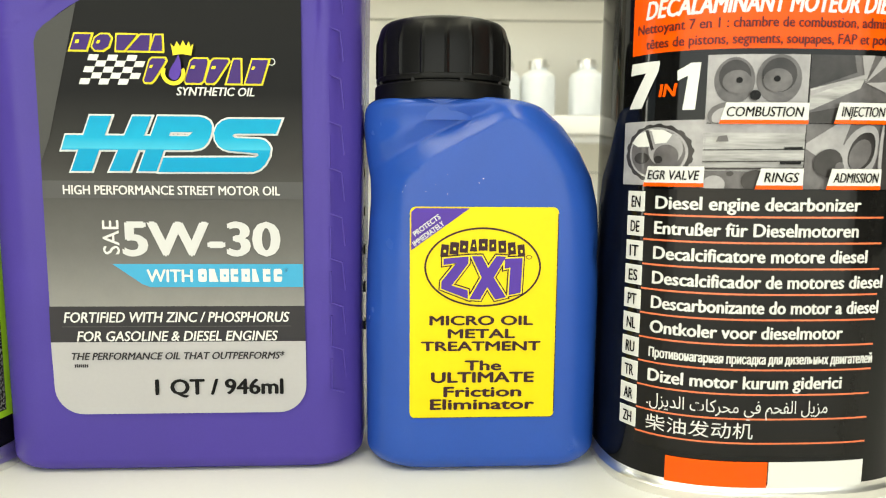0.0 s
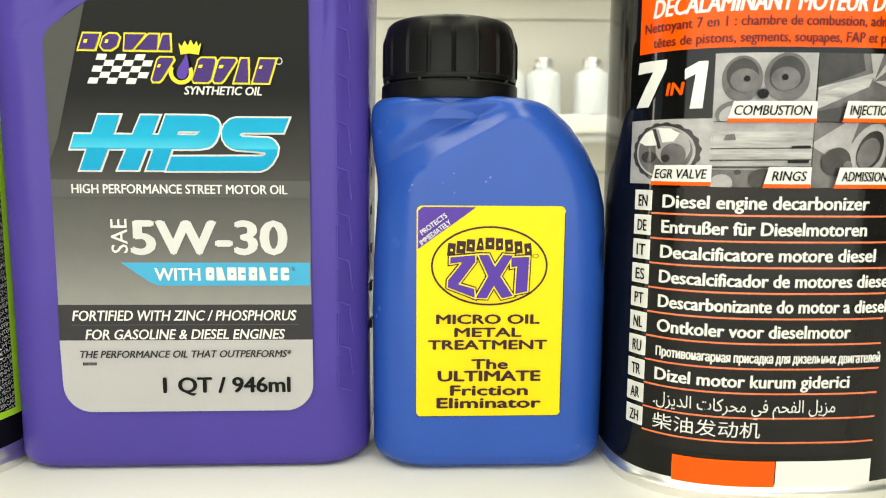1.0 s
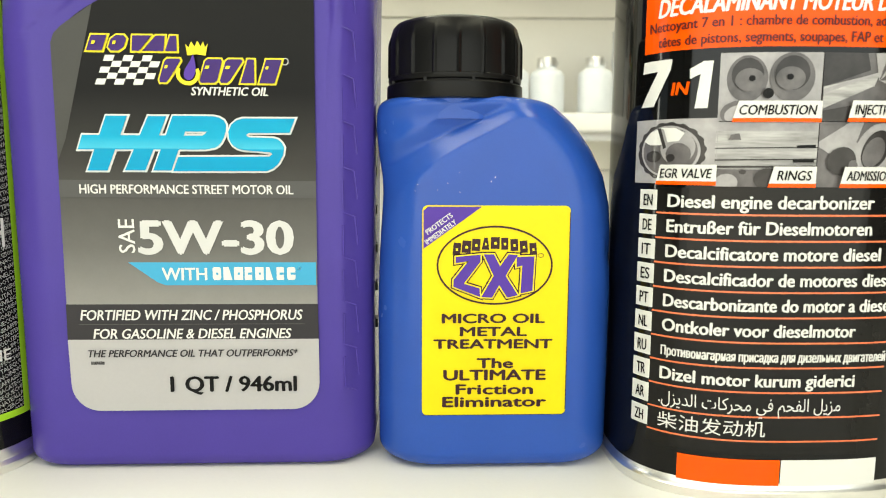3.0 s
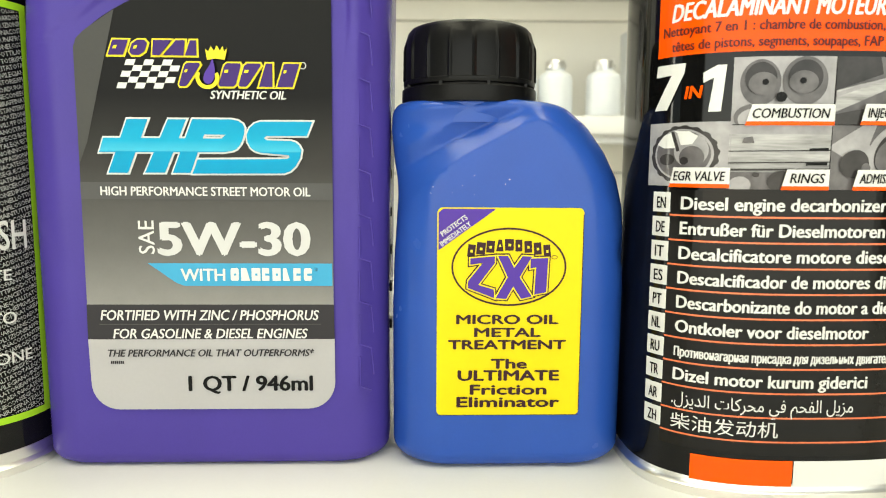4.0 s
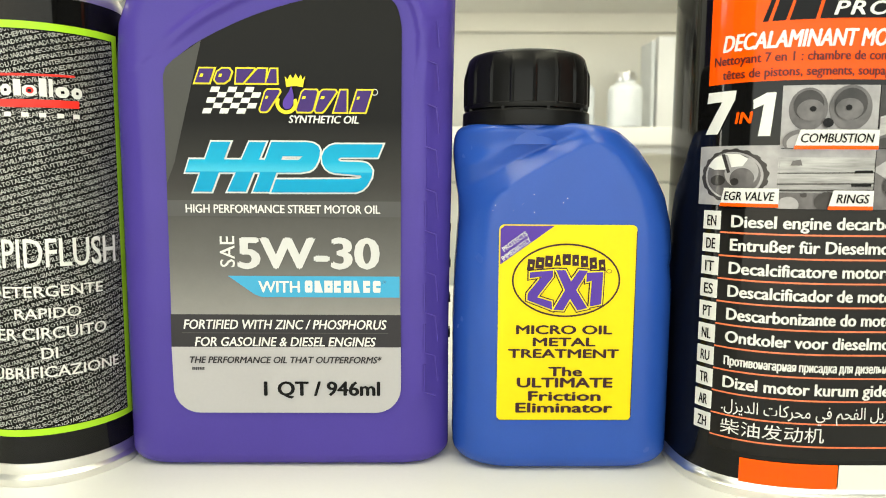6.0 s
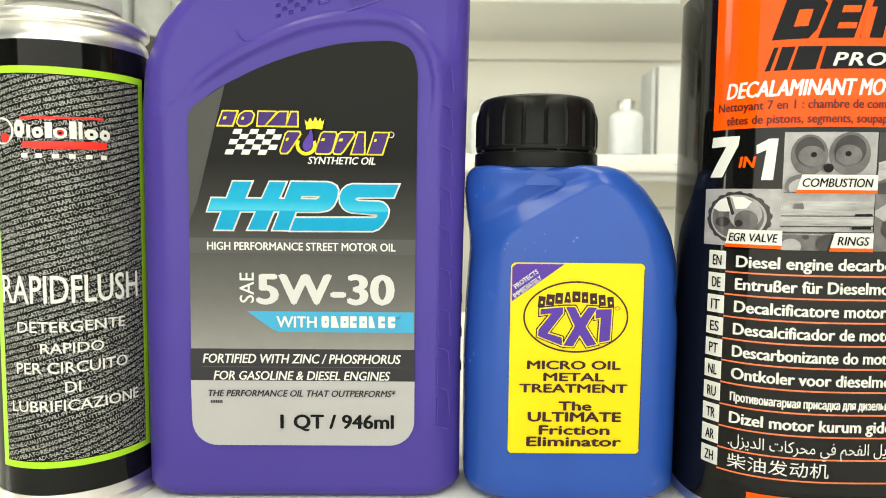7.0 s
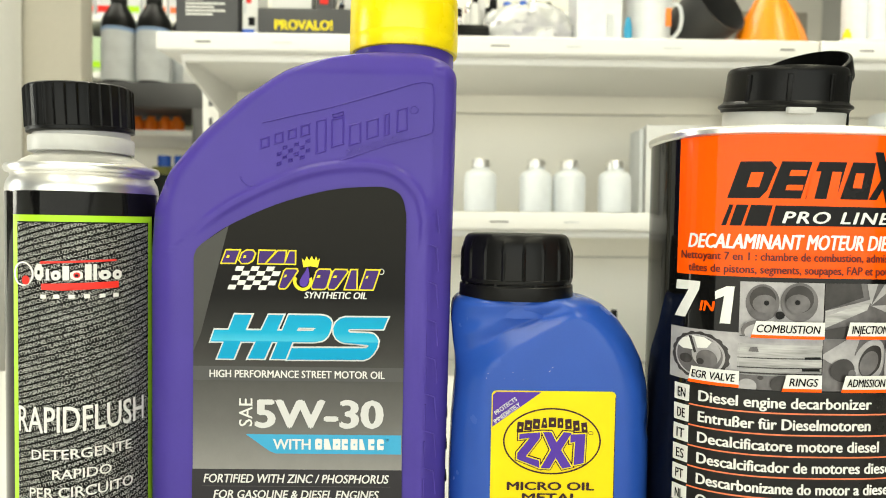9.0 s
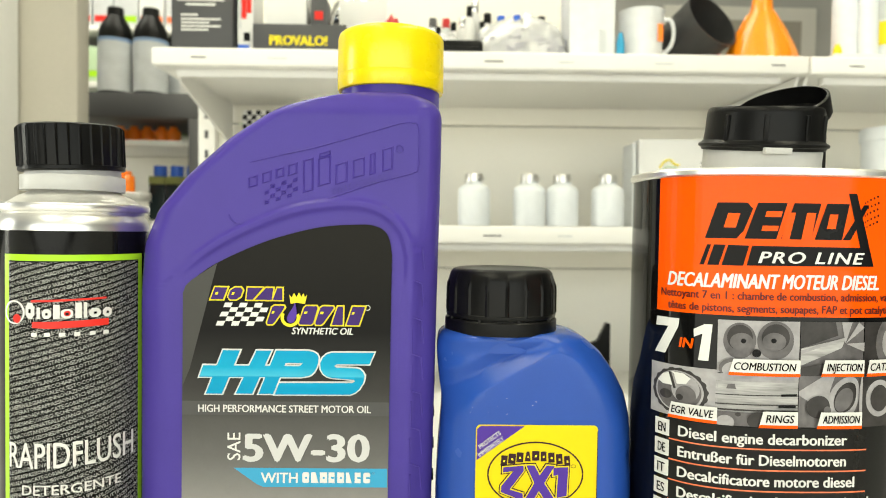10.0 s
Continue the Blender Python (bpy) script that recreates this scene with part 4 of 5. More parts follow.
each(dp, "lettering", [[(-45.0, 0.1150), (-40.4, 0.1150), (-39.0, 0.1280), (-42.8, 0.1280)], [(-42.4, 0.1280), (-47.4, 0.1260), (-47.2, 0.1232), (-43.2, 0.1246)]], "white_print", 0.0004)


def trimmed(pts):
    """A shape cut off at the edges of its picture."""
    for axis, edge, sign in ((0, 0.0, 1), (0, 1.0, -1), (1, 0.0, 1), (1, 1.0, -1)):
        out = []
        for p, q in zip(pts, pts[1:] + pts[:1]):
            a, b = sign * (p[axis] - edge), sign * (q[axis] - edge)
            if a >= 0:
                out.append(p)
            if a * b < 0:
                k = a / (a - b)
                out.append((p[0] + k * (q[0] - p[0]), p[1] + k * (q[1] - p[1])))
        pts = out
    return pts


def photo(u0, u1, v0, v1, back, shapes):
    """A printed engine-part picture: a toned ground with plain toned shapes in it (given in shares of its width and height)."""
    f = lambda p: (u0 + p[0] * (u1 - u0), v0 + p[1] * (v1 - v0))
    dp("photo_print", [[(u0, v0), (u1, v0), (u1, v1), (u0, v1)]], back, 0.0002)
    for k, (tone, pts) in enumerate(shapes):
        dp("photo_shape", [[f(p) for p in trimmed(pts)]], tone, 0.0003 + 0.0001 * k)


def scalloped(u, v, a, b, lobes=18, deep=0.022, n=96):
    """An oval with a knurled edge."""
    out = []
    for i in range(n):
        t = 2 * math.pi * i / n
        k = 1 + deep * math.tanh(3 * math.sin(lobes * t))
        out.append((u + a * k * math.cos(t), v + b * k * math.sin(t)))
    return out


photo(-36.7, -2.6, 0.1113, 0.1299, "photo_light", [
    ("photo_mid", oval(0.27, 0.62, 0.20, 0.34)), ("photo_mid", oval(0.70, 0.64, 0.22, 0.36)), ("photo_dark", oval(0.27, 0.68, 0.155, 0.24)), ("photo_dark", oval(0.70, 0.70, 0.165, 0.25)),
    ("photo_mid", oval(0.29, 0.60, 0.14, 0.17)), ("photo_mid", oval(0.68, 0.62, 0.14, 0.17)), ("black_print", oval(0.31, 0.62, 0.032, 0.045, 16)), ("black_print", oval(0.67, 0.64, 0.032, 0.045, 16)), ("black_print", oval(0.47, 0.40, 0.055, 0.075, 20)), ("photo_mid", oval(0.22, 0.10, 0.20, 0.20)), ("photo_light", oval(0.22, 0.07, 0.16, 0.16))])
photo(-2.3, 36.0, 0.1113, 0.1299, "photo_mid", [
    ("photo_dark", [(0, 1), (0.0, 0.5), (0.5, 0.75), (0.45, 1)]), ("photo_light", [(0.62, 0.6), (0.55, 1.0), (0.72, 1.0)]), ("photo_light", [(0.62, 0.6), (0.85, 1.0), (1.0, 0.9)]), ("photo_light", [(0.62, 0.6), (1.0, 0.62), (1.0, 0.45)]),
    ("photo_streak", [(0.0, 0.18), (0.55, 0.52), (0.62, 0.72), (0.0, 0.50)]), ("photo_light", [(0.0, 0.40), (0.56, 0.68), (0.60, 0.72), (0.0, 0.47)]), ("photo_dark", [(0.0, 0.0), (0.0, 0.15), (0.35, 0.25), (0.35, 0.0)])])
photo(-71.3, -36.2, 0.0936, 0.1122, "photo_light", [
    ("photo_dark", scalloped(0.47, 0.50, 0.42, 0.45)), ("photo_light", oval(0.47, 0.50, 0.365, 0.40)), ("photo_mid", oval(0.47, 0.50, 0.335, 0.37)), ("photo_light", oval(0.58, 0.56, 0.20, 0.26)), ("white_print", [(0.15, 0.66), (0.24, 0.60), (0.38, 0.60), (0.45, 0.64), (0.60, 0.66), (0.66, 0.78), (0.56, 0.86), (0.40, 0.87), (0.24, 0.80)]), ("photo_dark", [(0.33, 0.86), (0.38, 0.86), (0.46, 0.56), (0.42, 0.54)]), ("photo_light", [(0.38, 0.86), (0.42, 0.84), (0.49, 0.57), (0.46, 0.56)]), ("photo_dark", oval(0.30, 0.42, 0.10, 0.09, 24)), ("photo_mid", oval(0.60, 0.45, 0.14, 0.18)), ("photo_dark", oval(0.52, 0.40, 0.05, 0.06, 16))])
photo(-36.9, -2.6, 0.0930, 0.1111, "photo_streak", [
    ("photo_light", [(0, 0.86), (1, 0.86), (1, 1), (0, 1)]), ("photo_dark", [(0, 0.585), (1, 0.60), (1, 0.62), (0, 0.60)]), ("photo_dark", [(0, 0.40), (1, 0.42), (1, 0.44), (0, 0.42)]), ("photo_dark", [(0, 0.29), (1, 0.30), (1, 0.33), (0, 0.32)]), ("photo_mid", [(0, 0), (1, 0), (1, 0.26), (0, 0.27)]), ("black_print", [(0.78, 0.595), (0.97, 0.60), (0.97, 0.65), (0.78, 0.64)]), ("black_print", [(0.75, 0.375), (0.96, 0.38), (0.96, 0.425), (0.75, 0.42)]),
    ("photo_light", oval(0.12, 0.06, 0.11, 0.14)), ("photo_dark", oval(0.52, 0.12, 0.14, 0.17)), ("photo_dark", oval(0.27, 0.23, 0.035, 0.04, 14)), ("photo_mid", [(0.12, 0.72), (0.24, 0.72), (0.22, 0.82), (0.14, 0.80)])])
photo(-2.3, 35.0, 0.0930, 0.1111, "photo_mid", [
    ("photo_light", [(0.3, 1.0), (0.48, 1.0), (0.40, 0.70), (0.56, 0.30), (0.42, 0.25), (0.0, 0.62), (0.0, 0.70)]), ("photo_light", oval(0.66, 0.58, 0.27, 0.42, 40, -18)), ("photo_dark", oval(0.66, 0.58, 0.18, 0.31, 40, -18)), ("photo_mid", oval(0.63, 0.54, 0.14, 0.24, 40, -18)), ("photo_dark", oval(0.24, 0.40, 0.16, 0.22)), ("photo_mid", oval(0.36, 0.34, 0.06, 0.08, 14)), ("photo_light", oval(0.98, 0.5, 0.06, 0.5))])
photo(36.6, 64, 0.1113, 0.1299, "photo_dark", [("photo_mid", oval(0.6, 0.6, 0.34, 0.5)), ("photo_light", oval(0.6, 0.6, 0.2, 0.3))])
photo(35.6, 64, 0.0930, 0.1111, "photo_dark", [("photo_light", oval(0.4, 0.55, 0.3, 0.36)), ("photo_dark", oval(0.4, 0.55, 0.2, 0.26))])
for body, u0, u1, v0, shift, t0, t1 in (("COMBUSTION", -31.8, -3.0, 0.1120, 1.6, -30.0, -4.8), ("INJECTION", 6.6, 34.2, 0.1122, 1.4, 9.0, 32.4), ("EGR VALVE", -58.4, -36.2, 0.0944, 1.4, -56.9, -37.6), ("RINGS", -18.9, -3.4, 0.0940, 1.4, -16.5, -5.0), ("ADMISSION", 5.4, 33.6, 0.0940, 1.4, 7.4, 31.6), ("CATALYST", 36.8, 63, 0.1122, 1.2, 38.4, 61.0)):
    dp("caption_plate", [[(u0, v0), (u1, v0), (u1, v0 + 0.0047), (u0 + shift, v0 + 0.0047)]], "white_print", 0.0017)
    dp("caption_stripe", [[(u0 - 0.4, v0 - 0.0011), (u1, v0 - 0.0011), (u1, v0), (u0, v0)]], "orange", 0.0017)
    dt(body, t0, t1, v0 + 0.0009, 0.0028, "black_print", 0.02, 0.18, 1.0, 0.00185)
rows = [("EN", "Diesel engine decarbonizer", 24.4), ("DE", "Entrußer für Dieselmotoren", 24.2), ("IT", "Decalcificatore motore diesel", 31.0), ("ES", "Descalcificador de motores diesel", 42.0), ("PT", "Descarbonizante do motor a diesel", 41.0), ("NL", "Ontkoler voor dieselmotor", 20.2), ("RU", "Противонагарная присадка для дизельных двигателей", 40.0), ("TR", "Dizel motor kurum giderici", 21.7),
        ("AR", ".\ufedd\ufeb0\ufef3\ufeaa\ufedf\u0627 \ufe95\ufe8e\ufedb\ufeae\ufea4\ufee3 \ufef2\ufed3 \ufee2\ufea4\ufed4\ufedf\u0627 \ufede\ufef3\ufeb0\ufee3", 15.0), ("ZH", "柴油发动机", -14.0)]
for i, (code, body, end) in enumerate(rows):
    mid = 0.0887 - 0.00742 * i
    dp("language_box", [[(-67.8, mid - 0.0030), (-58.8, mid - 0.0030), (-58.8, mid + 0.0030), (-67.8, mid + 0.0030)]], "white_print")
    dt(code, -65.6, -60.9, mid - 0.0018, 0.0036, "black_print", 0.02)
    dt(body, -53.8, end, mid - 0.0019, 0.0029 if code == "RU" else 0.0039, "white_print", 0.034 if code not in ("AR", "ZH") else 0.0)
    dp("rule", [[(-59.0, mid - 0.0040), (40, mid - 0.0040), (40, mid - 0.0035), (-59.0, mid - 0.0035)]], "orange_line", 0.00018)
dp("foot_block", [[(-45, 0.0045), (-8, 0.0045), (-8, 0.0125), (-45, 0.0125)]], "orange")
dp("foot_block", [[(-7.6, 0.0045), (40, 0.0045), (40, 0.0125), (-7.6, 0.0125)]], "white_print")

# ---------------------------------------------------------------- black and lime can
SX, SY, SR = -0.0459, 0.0123, 0.0262
tin = thing("flush_can", (SX, SY, TABLE), "slim black engine flush tin with a lime-edged label", "additive can")
part("can_body", lathe([(0.0262, 0.0060), (SR, 0.0062), (SR, 0.1560), (0.0263, 0.1563)], SX, SY, 144), M["black_lacquer"], tin, "glossy black printed tin body")
part("base_seam", lathe([(0.0240, TABLE), (0.0272, TABLE), (0.0275, -0.0006), (0.0275, 0.0012), (0.0270, 0.0018), (0.0265, 0.0026), (0.0266, 0.0034), (0.0265, 0.0062), (0.025, 0.0063)], SX, SY, 128), M["tin"], tin, "bare tin base seam")
part("shoulder", lathe([(0.0262, 0.1560), (0.0263, 0.1575), (0.0258, 0.1600), (0.0244, 0.1625), (0.0247, 0.1632), (0.0262, 0.1636), (0.0266, 0.1643), (0.0266, 0.1656), (0.0262, 0.1664), (0.0240, 0.1666), (0.0228, 0.1669), (0.0200, 0.1690), (0.0168, 0.1706), (0.0158, 0.1714), (0.0158, 0.173)], SX, SY, 128), M["tin"], tin, "bare tin shoulder with a rolled seam")
part("collar", lathe([(0.0164, 0.1714), (0.0181, 0.1715), (0.0183, 0.1719), (0.0183, 0.1768), (0.0181, 0.1772), (0.0168, 0.1773), (0.0167, 0.180)], -0.0467, SY, 96), M["cloudy_plastic"], tin, "milky white neck collar")
askew = lathe([(0.0173, 0.1779), (0.0184, 0.1780), (0.0187, 0.1785), (0.0186, 0.1797), (0.0183, 0.1799), (0.0183, 0.1940), (0.0181, 0.1950), (0.0173, 0.1955), (0.0, 0.1956)], -0.0463, SY, 360, ribs(30, 0.0006, 0.018, 0.1798, 0.1945))
askew.transform(Matrix.Translation((-0.0470, SY, 0.1792)) @ Matrix.Rotation(radians(-1.6), 4, "Y") @ Matrix.Rotation(radians(2.5), 4, "X") @ Matrix.Translation((0.0463, -SY, -0.1779)))
part("screw_cap", askew, M["black_cap"], tin, "black ribbed plastic screw cap")
V = wrapped(SX, SY, SR)
G = lambda col: SR * radians(float(np.interp(col, (-26, -20, -8.3, 23, 61, 73, 84), (-31.5, -25, -12.1, 21.3, 61, 73.4, 86.5))))
slabel = ink("label", draw([[(G(-26), 0.0155), (G(84), 0.0155), (G(84), 0.1478), (G(-26), 0.1478)]]), V, 0.00012, M["lime"], tin, "lime green edge of the printed label")
sp = lambda n, polys, m, h=0.00035, lab="": ink(n, draw([[(G(u), v) for u, v in p] for p in polys]), V, h, M[m], slabel, lab)
st = lambda body, u0, u1, base, cp, bold=0.0, m="white_print", space=1.0: ink("lettering", line(body, G(u0), G(u1), base, cp, bold, 0.0, space), V, 0.0006, M[m], slabel)
sp("label_ground", [[(-20.8, 0.0178), (78.8, 0.0178), (78.8, 0.1455), (-20.8, 0.1455)]], "black_print", 0.00022)
words = "QUALITATOTALEQUESTOCONCETTOSIRISPECCHIAINTUTTIPRODOTTILANOSTRAFILOSOFIANONELOSVILUPPONELLOTTICADIUNAPRODUZIONEDIMASSAMAUNACOSTANTERICERCADISOLUZIONIRAFFINATEALLAVANGUARDIANECONSEGUECHECIRIVOLGIAMOADUNACATEGORIADIOPERATORIEAPPASSIONATICHEPRIVILEGIANOINNOVAZIONE"
fine = bmesh.new()
u0, u1, v0, v1 = G(-20.4), G(78.4), 0.0182, 0.1451
for i in range(72):
    z = -0.0025 + 0.00212 * i
    start = (i * 23) % len(words)
    text = (words + words)[start:start + 46]
    join(fine, line(text, u0 - 0.001, u1 + 0.0025, z, 0.00155, 0.0, 0.0, 0.9, turn=16, res=1))
for co, no in (((u0, 0, 0), (-1, 0, 0)), ((u1, 0, 0), (1, 0, 0)), ((0, v0, 0), (0, -1, 0)), ((0, v1, 0), (0, 1, 0))):
    bmesh.ops.bisect_plane(fine, geom=fine.verts[:] + fine.edges[:] + fine.faces[:], plane_co=co, plane_no=no, clear_outer=True)
tagged(ink("small_lettering", fine, V, 0.00035, M["small_text"], slabel, "rows of small grey slanting capitals", step=0.004), kind="stuff")
for u, w, top, round_it in ((-5.2, 6.6, 0.1306, True), (2.9, 2.3, 0.1290, False), (6.6, 6.2, 0.1284, True), (14.0, 4.2, 0.1300, False), (18.8, 8.0, 0.1284, True), (28.2, 4.2, 0.1306, False), (33.6, 2.3, 0.1306, False), (37.2, 8.0, 0.1284, True), (46.6, 6.6, 0.1284, True)):
    f, k = 0.1250, 0.28 if round_it else 0.0
    h = top - f
    body = [(u + k * w, f), (u + w - k * w, f), (u + w, f + k * h), (u + w, top - k * h), (u + w - k * w, top), (u + k * w, top), (u, top - k * h), (u, f + k * h)] if k else [(u, f), (u + w, f), (u + w, top), (u, top)]
    sp("brand_bar", [body], "white_print", 0.0006, "white blocks of the brand name")
    if k:
        sp("brand_bar_slit", [[(u + w * 0.38, f + h * 0.36), (u + w * 0.64, f + h * 0.36), (u + w * 0.64, f + h * 0.62), (u + w * 0.38, f + h * 0.62)]], "black_print", 0.0008)
sp("brand_dot", [oval(23.0, 0.1268, 2.2, 0.0010, 20)], "red_print", 0.0007)
sp("brand_rule", [[(-1.1, 0.1308), (49.3, 0.1316), (49.3, 0.1323), (-1.1, 0.1316)]], "red_print", 0.0006)
sp("brand_wave", [[(-0.4, 0.1217), (14, 0.1214), (24, 0.1232), (34, 0.1217), (51, 0.1219), (51, 0.1243), (-0.4, 0.1238)]], "red_print", 0.0006)
each(sp, "brand_letter_bar", [[(u, 0.1186), (u + 4.0, 0.1186), (u + 4.0, 0.1200), (u, 0.1200)] for u in (-1, 8, 17.6, 27.4, 37.5, 46.8)], "white_print", 0.0006)
ringp = []
for i in range(40):
    t0, t1 = 2 * math.pi * i / 40, 2 * math.pi * (i + 1) / 40
    ringp.append([(-14.6 + a * math.cos(t), 0.1271 + b * math.sin(t)) for t, a, b in ((t0, 7.2, 0.0037), (t1, 7.2, 0.0037), (t1, 8.8, 0.0043), (t0, 8.8, 0.0043))])
sp("brand_ring", ringp, "white_print", 0.0006)
sp("brand_dot", [oval(-12.1, 0.1249, 3.2, 0.0016, 20)], "red_print", 0.0007)
st("RAPIDFLUSH", -19.4, 72.9, 0.0713, 0.0096, 0.008)
for body, a, b, z, cp in (("DETERGENTE", -8.3, 61.0, 0.0616, 0.0037), ("RAPIDO", 6.7, 45.7, 0.0545, 0.0036), ("PER CIRCUITO", -10.0, 62.3, 0.0478, 0.0039), ("DI", 21.0, 30.6, 0.0412, 0.0039), ("LUBRIFICAZIONE", -14.2, 71.3, 0.0350, 0.0038)):
    st(body, a, b, z, cp, 0.012)

# ---------------------------------------------------------------- white gondola shelving behind the counter
LEAN = -0.0085        # the shelving stands a little out of level
PIVOT = Vector((0.15, 0.65, 0.1655))
SIZE = 0.955
GROUND = (FLOOR - 0.164) / SIZE + 0.1655


def settle(ob):
    """Brings a thing of the shelving from its drawing to its true size, place and slight lean."""
    r = Matrix.Rotation(LEAN, 4, "Y")
    ob.location = Vector((0.154, 0.645, 0.1645)) + SIZE * (r @ (ob.location - PIVOT))
    ob.rotation_euler = (0, LEAN, 0)
    ob.scale = (SIZE, SIZE, SIZE)
    return ob


UP, LOW = 0.4085, 0.1655
gondola = thing("shelving_unit", (0.3, 0.80, GROUND), "white enamelled metal shop shelving with price rails", "shelving")
for i in range(1, 5):
    z0 = 0.352 - 0.262 * (5 - i)
    part("back_panel", box(-0.30, 1.45, 0.945, 0.957, z0, z0 + 0.259, 0.0015), M["panel"], gondola)
part("back_panel", box(-0.30, 0.375, 0.945, 0.957, 0.4225, 0.611, 0.0015), M["panel"], gondola)
part("back_panel", box(-0.30, 1.45, 0.945, 0.957, 0.352, 0.420, 0.0015), M["panel"], gondola, "low back panel above the shelf")
for x in (-0.325, 0.63, 1.46):
    up = part("upright", box(x, x + 0.03, 0.925, 0.965, GROUND, 0.41, 0.002), M["shelf_white"], gondola)
    for k in range(14):
        z = -0.1 + 0.035 * k
        part("upright_slot", box(x + 0.012, x + 0.018, 0.9235, 0.9255, z, z + 0.014), M["steel_dark"], up)


def shelf(x0, x1, y0, z, bracket):
    deck = part("shelf_deck", box(x0, x1, y0 + 0.012, 0.944, z - 0.0245, z - 0.0005, 0.002), M["shelf_white"], gondola)
    rail = part("price_rail", box(x0, x1, y0, y0 + 0.012, z - 0.0255, z, 0.0035, seg=3), M["shelf_white"], gondola, "white rounded price rail")
    part("lower_lip", box(x0 + 0.03, x1 - 0.03, y0 + 0.02, y0 + 0.034, z - 0.036, z - 0.0245, 0.002), M["shelf_white"], deck)
    k = 0
    x = x0 + 0.055
    while x < x1 - 0.04:
        part("price_mark", box(x, x + 0.020 + 0.006 * (k % 2), y0 - 0.0008, y0 + 0.001, z - 0.0148, z - 0.0130), M["pale_label"] if k % 3 else M["photo_mid"], rail)
        x += 0.105 + 0.03 * (k % 3)
        k += 1
    if bracket:
        for x in bracket:
            b = bmesh.new()
            pts = [(y0 + 0.02, z - 0.026), (0.93, z - 0.026), (0.93, z - 0.095), (0.90, z - 0.095), (y0 + 0.03, z - 0.042)]
            for s in (0, 0.004):
                b.faces.new([b.verts.new((x + s, p[0], p[1])) for p in pts])
            b.faces.ensure_lookup_table()
            a, c = b.faces[0], b.faces[1]
            va, vc = list(a.verts), list(c.verts)
            for i in range(5):
                b.faces.new((va[i], va[(i + 1) % 5], vc[(i + 1) % 5], vc[i]))
            bmesh.ops.recalc_face_normals(b, faces=b.faces[:])
            part("shelf_bracket", b, M["shelf_white"], gondola, smooth=0)


shelf(-0.295, 0.6255, 0.645, UP, (-0.268, 0.618))
shelf(0.6275, 1.47, 0.645, UP, (0.631,))
shelf(-0.295, 0.6255, 0.640, LOW, (-0.268, 0.618))
shelf(0.6275, 1.47, 0.640, LOW, (0.631,))
shelf(-0.295, 1.47, 0.600, LOW - 0.27, ())
settle(gondola)


# ---- white flip-top bottles of the lower shelf
def small_bottle(x, y, z):
    t = thing("small_bottle", (x, y, z), "small white plastic bottle with a chrome clamp top", "bottle", "white bottles on the lower shelf")
    r = 0.0230
    part("bottle_body", lathe([(r - 0.003, z), (r - 0.0008, z + 0.0008), (r, z + 0.003), (r, z + 0.048), (r - 0.0008, z + 0.0520), (r - 0.0032, z + 0.0555), (r - 0.0070, z + 0.0578), (0.0128, z + 0.0592), (0.0125, z + 0.063), (0.0, z + 0.063)], x, y, 48), M["white_plastic"], t)
    part("cap", lathe([(0.0118, z + 0.0630), (0.0128, z + 0.0634), (0.0128, z + 0.0715), (0.0120, z + 0.0735), (0.0104, z + 0.0742), (0.0, z + 0.0742)], x, y, 40), M["tin"], t, "chrome cap")
    part("wire_clamp", tube([(x + 0.0142 * math.cos(a), y - 0.0142 * math.sin(a) - 0.001, z + 0.064 + 0.004 * math.sin(a * 2)) for a in np.linspace(0, math.pi, 12)], 0.0007, 6), M["tin"], t)
    return t


first = small_bottle(0.1535, 0.664, LOW)
for x, y in ((0.2325, 0.664), (0.2805, 0.666), (0.3450, 0.662)):
    settle(copy_thing(first, Matrix.Translation((x, y, LOW))))
settle(first)


def carton(name, x0, x1, y0, y1, z0, z1, material, label, category="box", flap=True):
    t = thing(name, ((x0 + x1) / 2, (y0 + y1) / 2, z0), label, category)
    part("carton", box(x0, x1, y0, y1, z0, z1, 0.0012), material, t)
    if flap:
        part("top_flap", box(x0 + 0.001, x1 - 0.001, y0 - 0.0004, y0 + (y1 - y0) * 0.5, z1 - 0.0004, z1 + 0.0008), material, t)
    return t


def bars_on(t, x0, x1, y, rows, material):
    for z, h, a, b in rows:
        part("print_bar", box(x0 + a * (x1 - x0), x0 + b * (x1 - x0), y - 0.0006, y + 0.0004, z, z + h), material, t)


white_box = carton("white_box", 0.408, 0.515, 0.72, 0.748, LOW, 0.2985, M["card"], "white cardboard box with a small green and yellow print")
tex = line("S", 0.5035, 0.5115, 0.2560, 0.0115, 0.0)
for v in tex.verts:
    v.co = Vector((v.co.x, 0.7194, v.co.y))
part("lettering", tex, M["band_grey"], white_box, smooth=0)
part("printed_leaf", tube([(x, 0.7195, z) for x, z in spline([(0.440, 0.256), (0.447, 0.265), (0.456, 0.268), (0.462, 0.262), (0.470, 0.260)], 5)], 0.0016, 6), M["logo_yellow"], white_box)
part("printed_leaf", tube([(x, 0.7195, z) for x, z in spline([(0.444, 0.252), (0.452, 0.258), (0.466, 0.256)], 5)], 0.0012, 6), M["green_pale"], white_box)
settle(white_box)
settle(carton("grey_folder", 0.397, 0.4030, 0.715, 0.765, LOW, 0.293, M["pale_label"], "pale grey card folder standing beside the box", "folder", False))
tub = thing("white_tub", (0.805, 0.73, LOW), "white plastic tub with a wide lid and yellow mark", "tub")
